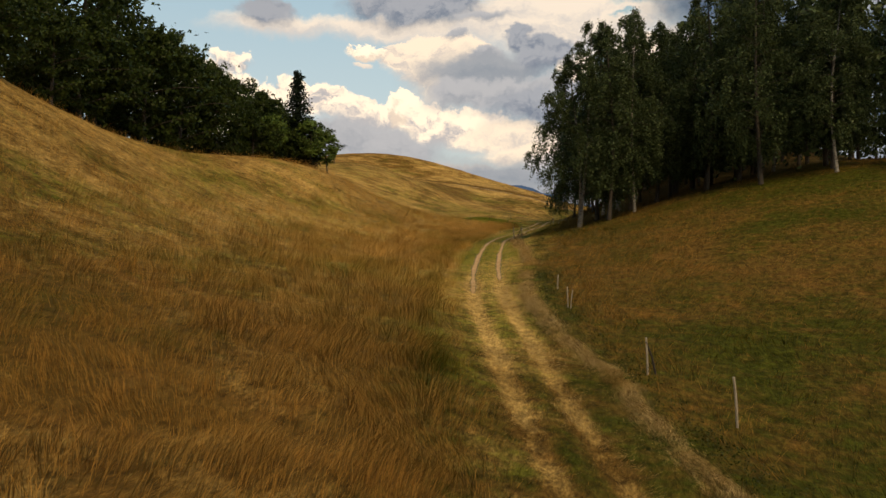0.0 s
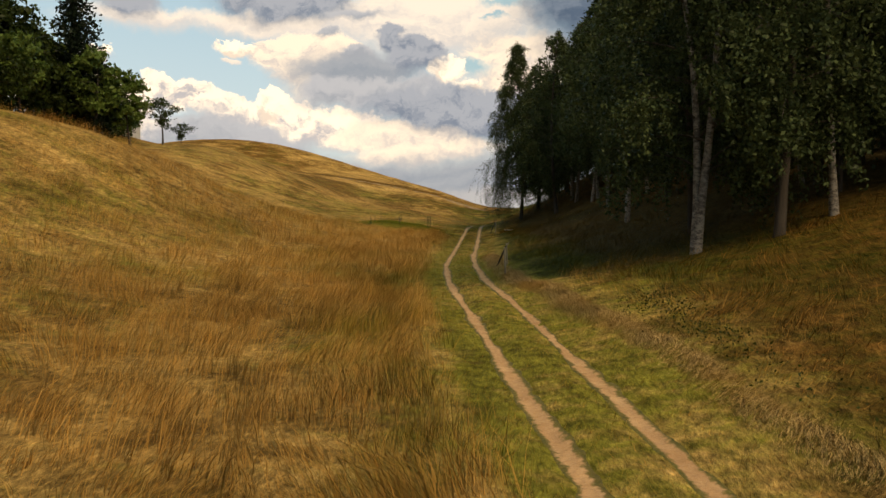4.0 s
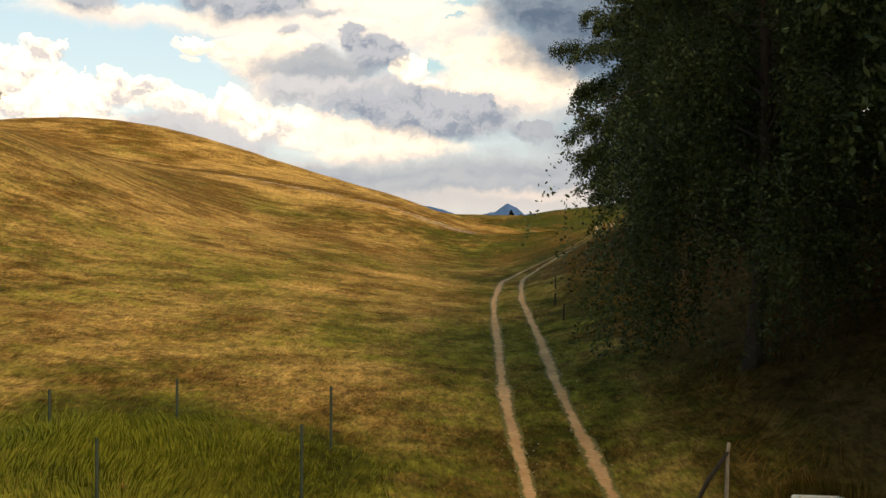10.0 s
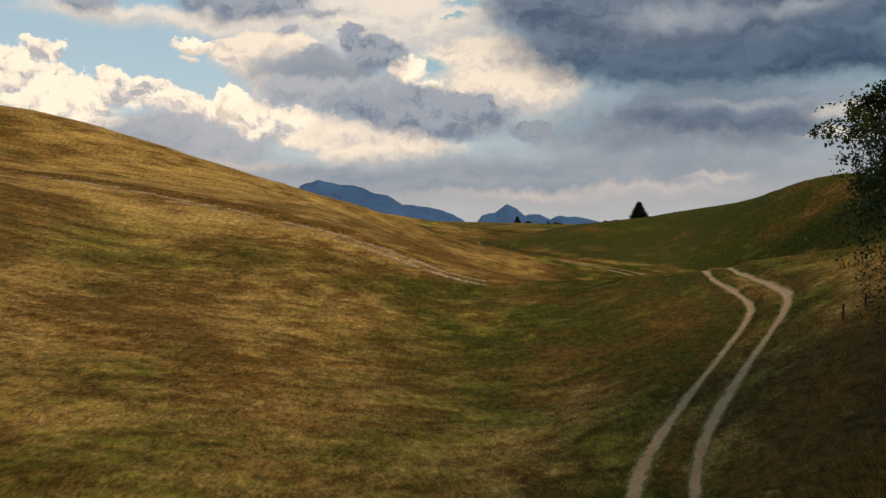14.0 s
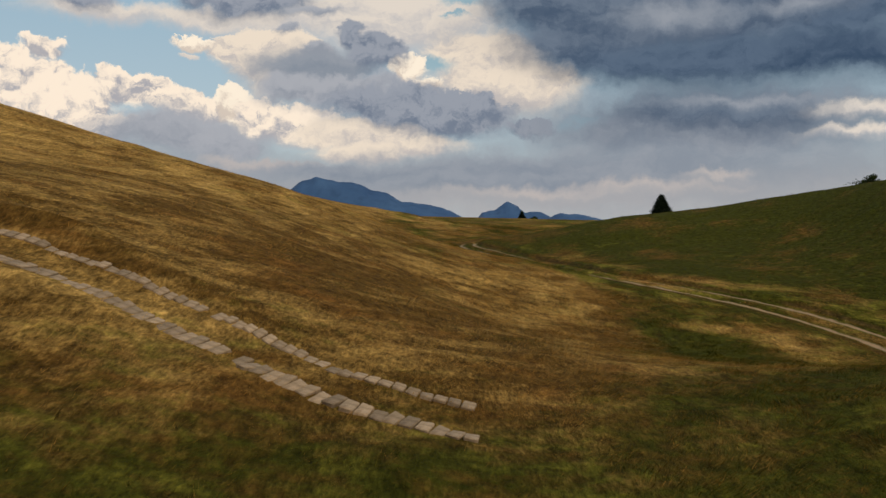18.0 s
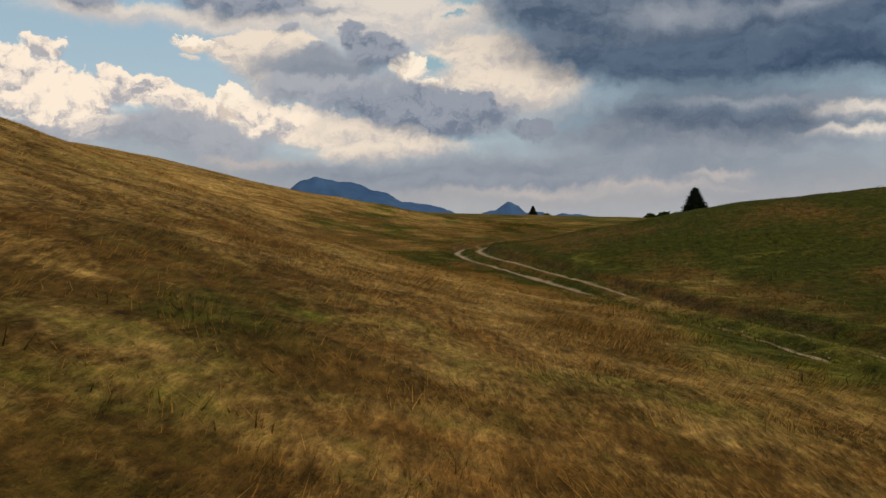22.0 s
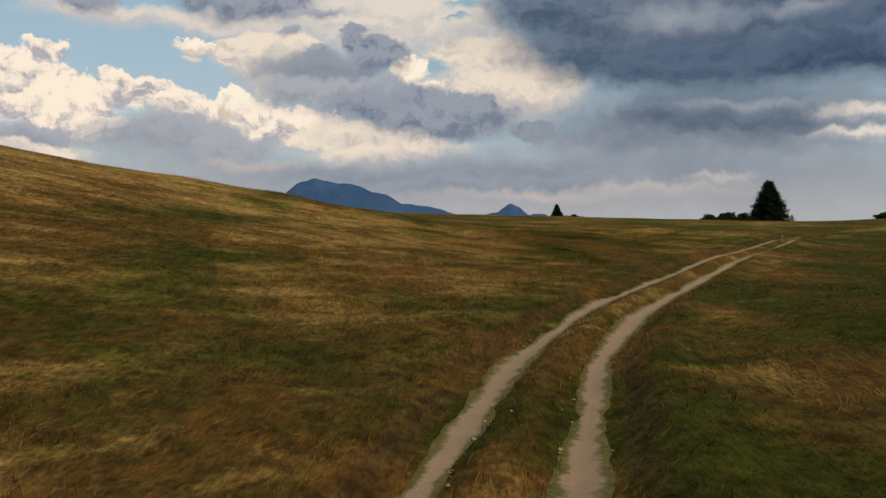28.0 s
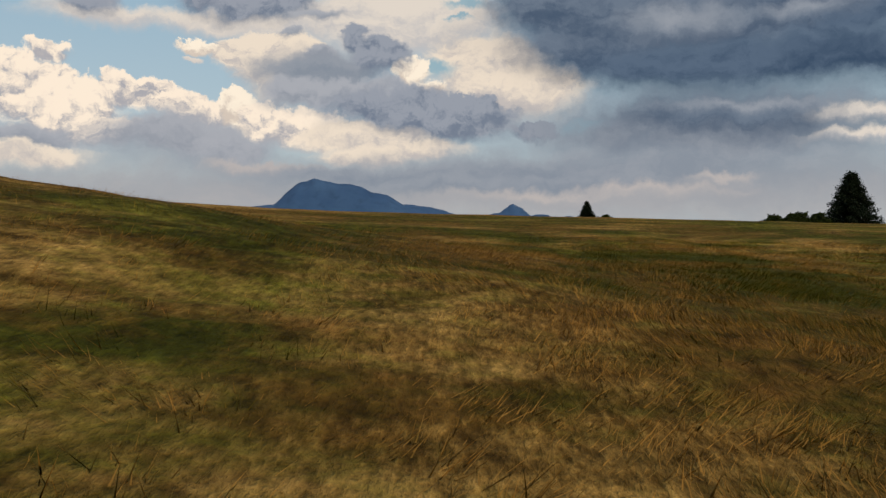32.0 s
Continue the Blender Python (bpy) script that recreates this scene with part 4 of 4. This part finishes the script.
def wooden_post(x, y, tall, lean, brace=0, thick=0.04, mat=M_POST, label="weathered grey wooden fence post in long grass"):
    ob = empty("fence_post", x, y, up(x, y), **dict(label=label, category="fence post", group="fence along the track"))
    v, q = tube([(0, 0, -0.3), (lean * 0.3, 0, tall * 0.4), (lean * 0.7, 0.01, tall * 0.8), (lean, 0, tall), (lean, 0, tall + 0.01)], [thick * 0.75, thick * 0.8, thick * 0.7, thick * 0.72, 0.0], 7)
    mesh_object("post", v, q, mat, ob)
    if brace:
        v, q = tube([(brace, 0.2, -0.1), (brace * 0.5, 0.1, tall * 0.45), (lean, 0, tall * 0.88)], [thick * 0.8, thick * 0.8, thick * 0.7], 6)
        mesh_object("brace", v, q, M_BARK, ob)
    return ob


for x, y, tall, lean, brace, thick in [(15.5, 35.9, 1.25, -0.1, 0, 0.045), (13.5, 39.9, 1.1, -0.05, 0.25, 0.04), (10.7, 50.0, 0.85, -0.03, 0, 0.04), (10.8, 49.9, 0.75, 0.1, 0, 0.03), (10.0, 54.6, 0.65, 0.03, 0, 0.04),
                                       (4.05, 101.8, 0.8, 0.38, 0, 0.02), (4.2, 96.9, 0.95, -0.03, -0.45, 0.042), (4.0, 91.9, 1.1, -0.03, 0, 0.045), (4.3, 140.6, 1.1, 0.03, -0.5, 0.042)]:
    wooden_post(x, y, tall, lean, brace, thick)
for x, y, tall in [(5.5, 171.3, 0.6), (4.7, 164.9, 0.55), (4.4, 159.9, 0.6), (13.6, 198.7, 0.5), (14.45, 199.0, 0.45)]:
    wooden_post(x, y, tall, 0.02, 0, 0.05, M_BARK, "short dark wooden stump post in rusty grass")

for x, y in [(32.4, 385.9)]:
    ob = empty("field_stake", x, y, up(x, y), **dict(label="small pale stake at the edge of the meadow", category="stake", group="stakes by the far bend"))
    v, q = rod(0, 0, -0.2, 0.02, 0, 0.7, 0.03)
    mesh_object("stake", v, q, M_POST, ob)

for x, y in [(-7.0, 137.7), (-7.0, 141.0), (-6.6, 142.2), (-4.5, 138.8), (-4.75, 143.2), (-1.95, 139.6), (-1.9, 142.5)]:
    ob = empty("metal_post", x, y, up(x, y), **dict(label="thin dark green metal stake round the grassy mound", category="fence post", group="stakes round the mound"))
    v, q = rod(0, 0, -0.2, 0.01, 0, -1.58 - up(x, y), 0.026)
    mesh_object("stake", v, q, M_STEEL, ob)

tub = empty("bathtub_trough", 5.58, 139.6, up(5.58, 139.6) - 0.24, -6, label="old white enamel bathtub used as a cattle trough in dark grass", category="bathtub")


def box(bm, x0, y0, z0, x1, y1, z1, edge=0.0):
    vs = [bm.verts.new((x, y, z)) for z in (z0, z1) for x, y in ((x0, y0), (x1, y0), (x1, y1), (x0, y1))]
    for f in ((3, 2, 1, 0), (4, 5, 6, 7), (0, 1, 5, 4), (1, 2, 6, 5), (2, 3, 7, 6), (3, 0, 4, 7)):
        bm.faces.new([vs[k] for k in f])
    if edge:
        bmesh.ops.bevel(bm, geom=bm.edges[:], offset=edge, segments=2, affect="EDGES")
    return bm


def tub_shell(levels):
    bm = bmesh.new()
    rings = []
    for w, l, z in levels:
        rings.append([bm.verts.new((w * sx, l * sy, z)) for sx, sy in ((-1, -0.9), (-0.85, -1), (0.85, -1), (1, -0.9), (1, 0.9), (0.85, 1), (-0.85, 1), (-1, 0.9))])
    for lower, upper in zip(rings, rings[1:]):
        for k in range(8):
            bm.faces.new((lower[k], lower[(k + 1) % 8], upper[(k + 1) % 8], upper[k]))
    bm.faces.new(rings[0][::-1])
    bm.faces.new(rings[-1])
    return bm


part("basin", tub_shell(((0.355, 0.99, 0.54), (0.41, 1.08, 0.58), (0.41, 1.08, 0.60), (0.33, 0.98, 0.60), (0.30, 0.92, 0.45), (0.24, 0.75, 0.12))), M_TUB, tub)
part("outer_shell", tub_shell(((0.24, 0.75, 0.0), (0.32, 0.93, 0.12), (0.36, 1.0, 0.545))), M_RUSTY, tub, "dark mossy underside of the tub")
part("water", box(bmesh.new(), -0.29, -0.88, 0.3, 0.29, 0.88, 0.42), M_WATER, tub, "murky brown water")


def house():
    ob = empty("house", -72.0, 236.5, up(-67, 236) + 1.2, 8, label="pale plastered farmhouse with a dark tiled gable roof", category="house")
    part("wall", box(bmesh.new(), -5, -4, -2.5, 5, 4, 4.6), M_PLASTER, ob)
    bm = bmesh.new()
    prof = [(-5.9, 4.3), (0, 7.4), (5.9, 4.3), (5.9, 4.1), (0, 7.1), (-5.9, 4.1)]
    a, b = [bm.verts.new((x, -4.8, z)) for x, z in prof], [bm.verts.new((x, 4.8, z)) for x, z in prof]
    for k in range(6):
        bm.faces.new((a[k], a[(k + 1) % 6], b[(k + 1) % 6], b[k]))
    bm.faces.new(a[::-1])
    bm.faces.new(b)
    part("roof", bm, M_ROOF, ob, "dark tiled roof")
    bm = bmesh.new()
    vs = [bm.verts.new(p) for p in ((-5, -4, 4.6), (5, -4, 4.6), (0, -4, 7.1), (-5, 4, 4.6), (5, 4, 4.6), (0, 4, 7.1))]
    for f in ((0, 1, 2), (5, 4, 3), (0, 2, 5, 3), (1, 4, 5, 2), (0, 3, 4, 1)):
        bm.faces.new([vs[k] for k in f])
    part("gable", bm, M_PLASTER, ob)
    for y in (-2.2, 1.8):
        part("window", box(bmesh.new(), 4.96, y, 1.4, 5.04, y + 1.0, 2.8), M_DARK, ob)


house()


# ---- grass ----
def blades(name, label, x, y, tall, wide, rng, bend=0.5, segs=2, lift=0.0):
    """Bent blades of grass at x, y."""
    n_b = len(x)
    z = land(x, y) - 0.02 + lift
    wind = swirl(x, y)
    az, lean_az = rng.rand(n_b) * 6.283, (wind - 0.5) * 9.0 + 0.6 + rng.normal(0, 0.45, n_b)
    wx, wy = np.cos(az) * wide, np.sin(az) * wide
    b = bend * tall * rng.uniform(0.3, 1.1, n_b) * (0.6 + 0.9 * value_noise(x * 0.8, y * 0.8))
    lx, ly = np.cos(lean_az) * b, np.sin(lean_az) * b
    base = np.stack([x, y, z], -1)
    w = np.stack([wx, wy, 0 * wx], -1)
    if segs == 1:
        tip = base + np.stack([lx, ly, tall], -1)
        v = np.stack([base - w, base + w, tip], 1).reshape(-1, 3)
        f = np.arange(n_b * 3).reshape(-1, 3)
        reps = 3
    else:
        midp = base + np.stack([lx * 0.3, ly * 0.3, tall * 0.6], -1)
        tip = base + np.stack([lx, ly, tall * 0.98], -1)
        v = np.stack([base - w, base + w, midp + w * 0.75, midp - w * 0.75, tip], 1).reshape(-1, 3)
        k = np.arange(n_b)[:, None] * 5
        f = np.concatenate([k + [0, 1, 2], k + [0, 2, 3], k + [3, 2, 4]], 1).reshape(-1, 3)
        reps = 5
    ob = mesh_object(name, v, f, M_GRASS, None, True, green=np.repeat(greenness(x, y), reps), tone=np.repeat(tone(x, y), reps), shaded_earth=np.repeat(shaded_earth(x, y), reps))
    lie = np.repeat(np.stack([hills(x, y) - hills(x + 1, y) + 0.15 * np.cos(lean_az) + rng.normal(0, 0.25, n_b), hills(x, y) - hills(x, y + 1) + 0.15 * np.sin(lean_az) + rng.normal(0, 0.25, n_b), np.ones(n_b)], -1), reps, 0)
    ob.data.normals_split_custom_set_from_vertices((lie / np.linalg.norm(lie, axis=1, keepdims=True)).tolist())
    return tagged(ob, label, "grass", kind="stuff")


def scatter(rng, n_try, y0, y1, reach, keep):
    y = rng.uniform(y0, y1, n_try)
    u = rng.laplace(0, reach, n_try)
    x = track_x(y) * 0.5 + 1 + u
    k = keep(x, y, track_offset(x, y))
    chosen = rng.rand(n_try) < k
    return x[chosen], y[chosen]


def clump(x, y):
    return 0.12 + 0.88 * step(fbm(x * 1.3, y * 1.1 + 20, 3), 0.36, 0.62)


def tussocks(x, y, scale=1.0):
    """How tall the sward stands, from low hollows to full crests, at about a metre's spacing."""
    return 0.45 + 0.75 * step(fbm(x * 0.95 * scale + 31, y * 0.7 * scale, 3), 0.28, 0.72)


rng = np.random.RandomState(3)
x, y = scatter(rng, 690000, 18, 140, 9, lambda x, y, off: clump(x, y) * step(off + 0.9 * (value_noise(x * 1.5, y * 0.8) - 0.5), -1.4, -2.8) * step(y + 3 * (value_noise(x, y) - 0.5), 137, 133))
blades("tall_grass", "tall dry golden meadow grass bent by wind", x, y, rng.uniform(0.28, 0.7, len(x)) * tussocks(x, y), rng.uniform(0.003, 0.007, len(x)), rng, 1.25, 2)
x, y = scatter(rng, 511000, 18, 226, 8, lambda x, y, off: clump(x, y) * step(off, 2.6, 3.6) * step(y, 226, 214))
blades("rough_grass", "rough mixed green and rusty grass beside the track", x, y, rng.uniform(0.18, 0.5, len(x)) * tussocks(x, y), rng.uniform(0.005, 0.01, len(x)), rng, 1.3, 1)
x, y = scatter(rng, 660000, 128, 400, 9, lambda x, y, off: clump(x, y) * step(np.abs(off), 1.15, 1.6) * (1 - step(off, 2, 3) * step(y, 226, 210)))
blades("meadow_grass", "short mown meadow grass, straw and green", x, y, rng.uniform(0.04, 0.14, len(x)) * tussocks(x, y, 1.6) * (0.5 + 0.5 * step(np.abs(track_offset(x, y)), 1.3, 3)), (0.004 + 0.0005 * np.abs(x - 3)) * rng.uniform(0.6, 1.5, len(x)), rng, 2.2, 1)
x, y = scatter(rng, 520000, 222, 400, 5, lambda x, y, off: clump(x, y) * step(np.abs(off), 1.15, 1.6))
blades("tufted_grass", "tufts of rusty straw and dark green grass", x, y, rng.uniform(0.05, 0.15, len(x)) * tussocks(x, y, 1.8) * (0.4 + 0.6 * step(np.abs(track_offset(x, y)), 1.3, 3.5)), rng.uniform(0.003, 0.0065, len(x)), rng, 1.7, 1)
y = rng.uniform(20, 400, 90000)
off = rng.uniform(-1.9, 1.9, 90000)
x = track_x(y) + off / np.interp(y, _ys, _cos)
keep = rng.rand(90000) < step(np.abs(np.abs(off) - GAUGE), 0.16, 0.34)
x, y = x[keep], y[keep]
blades("verge_grass", "short grass on the crown of the track", x, y, rng.uniform(0.05, 0.14, len(x)), rng.uniform(0.004, 0.008, len(x)), rng, 0.9, 1)
y = np.concatenate([rng.uniform(20, 106, 150000), rng.uniform(16, 58, 60000)])
row = np.where(np.arange(len(y)) < 150000, np.interp(y, [34, 40, 46, 56, 62, 68, 90], [2.6, 2.4, 1.75, 1.75, 2.4, 2.5, 1.6]), np.where(rng.rand(len(y)) < 0.5, -0.75, 0.75))
side = rng.normal(0, 0.26, len(y))
off = row + side + 0.1 * np.sin(y * 0.7)
x = track_x(y) + off / np.interp(y, _ys, _cos)
hay_keep = rng.rand(len(y)) < step(fbm(y * 0.3 + row * 5, y * 0 + 2.2, 3), 0.3, 0.55)
lift = (0.16 * np.exp(-(side / 0.3) ** 2) * rng.rand(len(y)) * (row > 1.2))[hay_keep]
x, y = x[hay_keep], y[hay_keep]
ob = blades("cut_hay", "windrow of cut golden hay beside the track", x, y, rng.uniform(0.03, 0.11, len(x)), rng.uniform(0.002, 0.0045, len(x)), rng, 2.6, 1, lift)
ob.data.materials[0] = M_HAY
y = rng.uniform(22, 80, 9000)
off = np.interp(y, [34, 40, 46, 56, 62, 80], [3.5, 3.3, 2.75, 2.75, 3.3, 3.4]) + rng.normal(0, 0.34, 9000)
x = track_x(y) + off / np.interp(y, _ys, _cos)
keep = rng.rand(9000) < 0.15 + 0.6 * step(fbm(y * 0.22 + 7, y * 0 + 5.5, 3), 0.3, 0.6)
x, y = x[keep], y[keep]
v, q = leaf_quads(np.stack([x, y, land(x, y) + rng.uniform(0, 0.26, len(x))], -1), 0.034, rng)
tagged(mesh_object("bramble", v, q, M_BRAMBLE), "dark green bramble along the field ditch", "bramble", kind="stuff")
x, y = -4.6 + rng.normal(0, 1.7, 30000), 140.7 + rng.normal(0, 1.5, 30000)
ob = blades("mound_grass", "lush green grass on the fenced mound", x, y, rng.uniform(0.06, 0.2, len(x)), rng.uniform(0.004, 0.008, len(x)), rng, 0.9, 1)
ob.data.materials[0] = M_LUSH
around = rng.rand(5000) * 6.283
x, y = 5.58 + np.cos(around) * (0.5 + rng.rand(5000) * 0.5), 139.6 + np.sin(around) * (1.2 + rng.rand(5000) * 0.5)
blades("trough_grass", "dark grass grown up round the trough", x, y, rng.uniform(0.15, 0.36, len(x)), rng.uniform(0.005, 0.009, len(x)), rng, 0.4, 1)


def wildflowers():
    """Small yellow flower heads standing in the long grass."""
    r = np.random.RandomState(77)
    petal = leaves("yellow_petals", (0.5, 0.36, 0.02), (0.62, 0.5, 0.06))
    spots = []
    for cx, cy, wide, count in ((0.5, 54.5, 0.35, 60), (-1.5, 55.6, 0.4, 50), (-0.6, 53.6, 0.8, 40), (8.7, 124.6, 0.8, 50), (7.4, 121.0, 1.2, 40), (11.0, 119.0, 1.5, 40)):
        fx, fy = cx + r.normal(0, wide, count), cy + r.normal(0, wide, count)
        spots.append(np.stack([fx, fy, land(fx, fy) + r.uniform(0.3, 0.5, count)], -1))
    v, q = leaf_quads(np.concatenate(spots), 0.022, r, 0.6)
    tagged(mesh_object("wildflowers", v, q, petal), "small yellow wildflowers in long dry grass", "wildflowers", kind="stuff")


wildflowers()


def slab_rows():
    """Two rows of worn slabs, sunk in the grass, that carry the old field way up the hill."""
    base = tagged(new("field_way"), "old field way of two rows of worn concrete slabs", "slab track", kind="structure")
    r = np.random.RandomState(15)
    shapes = []
    for k in range(4):
        bm = box(bmesh.new(), -0.118, -0.21, -0.1, 0.118, 0.21, 0.03)
        for v in bm.verts:
            v.co.x += r.uniform(-0.018, 0.018)
            v.co.y += r.uniform(-0.045, 0.045)
            v.co.z += r.uniform(-0.01, 0.01)
        bmesh.ops.bevel(bm, geom=bm.edges[:], offset=0.018, segments=1, affect="EDGES")
        me = bpy.data.meshes.new("paving_slab")
        bm.to_mesh(me)
        bm.free()
        me.materials.append(M_SLAB)
        shapes.append(me)
    bx, by = [p[0] for p in BRANCH][::-1], [p[1] for p in BRANCH][::-1]
    for side in (-1, 1):
        x = 3.6
        while x > -46:
            slope = float(np.interp(x + 0.5, bx, by) - np.interp(x - 0.5, bx, by))
            turn = math.atan(slope)
            y = float(np.interp(x, bx, by)) + side * 0.85 + r.normal(0, 0.03)
            tilt = math.degrees(math.atan2(up(x + 0.4, y + 0.4 * slope) - up(x - 0.4, y - 0.4 * slope), 0.8 * math.hypot(1, slope)))
            roll = math.degrees(math.atan2(up(x, y + 0.3) - up(x, y - 0.3), 0.6))
            if r.rand() > 0.03:
                slab = new("paving_slab", shapes[r.randint(4)])
                slab.parent = base
                ground_here = max(up(x, y), 0.5 * (up(x + 0.3, y) + up(x - 0.3, y)))
                slab.matrix_basis = pose(x, y, ground_here + 0.018 + r.uniform(-0.012, 0.014), roll + r.normal(0, 2.5), -tilt + r.normal(0, 2.5), math.degrees(turn) + r.normal(0, 5))
                slab.scale = (1 if x > -33 else 2, 1.0 if side < 0 else 0.62, 1)
            x -= (0.252 if x > -33 else 0.5) * math.cos(turn)


slab_rows()


def stones():
    """Small pale stones lying in the ruts."""
    r = np.random.RandomState(9)
    y = np.concatenate([r.uniform(128, 215, 2200), r.uniform(255, 350, 1800)])
    off = np.where(r.rand(len(y)) < 0.5, -1, 1) * GAUGE + r.normal(0, 0.16, len(y))
    x = track_x(y) + off / np.interp(y, _ys, _cos)
    size = r.gamma(1.6, 0.0055, len(y)) + 0.007
    unit = np.array([(1, 0, 0), (-1, 0, 0), (0, 1, 0), (0, -1, 0), (0, 0, 0.6), (0, 0, -0.6)], float)
    v = np.stack([x, y, land(x, y) + 0.02], -1)[:, None] + unit[None] * size[:, None, None] * r.uniform(0.6, 1.3, (len(y), 6, 1))
    faces = np.array([(0, 2, 4), (2, 1, 4), (1, 3, 4), (3, 0, 4), (2, 0, 5), (1, 2, 5), (3, 1, 5), (0, 3, 5)])
    f = (np.arange(len(y))[:, None, None] * 6 + faces[None]).reshape(-1, 3)
    tagged(mesh_object("stones", v.reshape(-1, 3), f, M_STONE), "small pale stones scattered in the wheel ruts", "stones", kind="stuff")


stones()
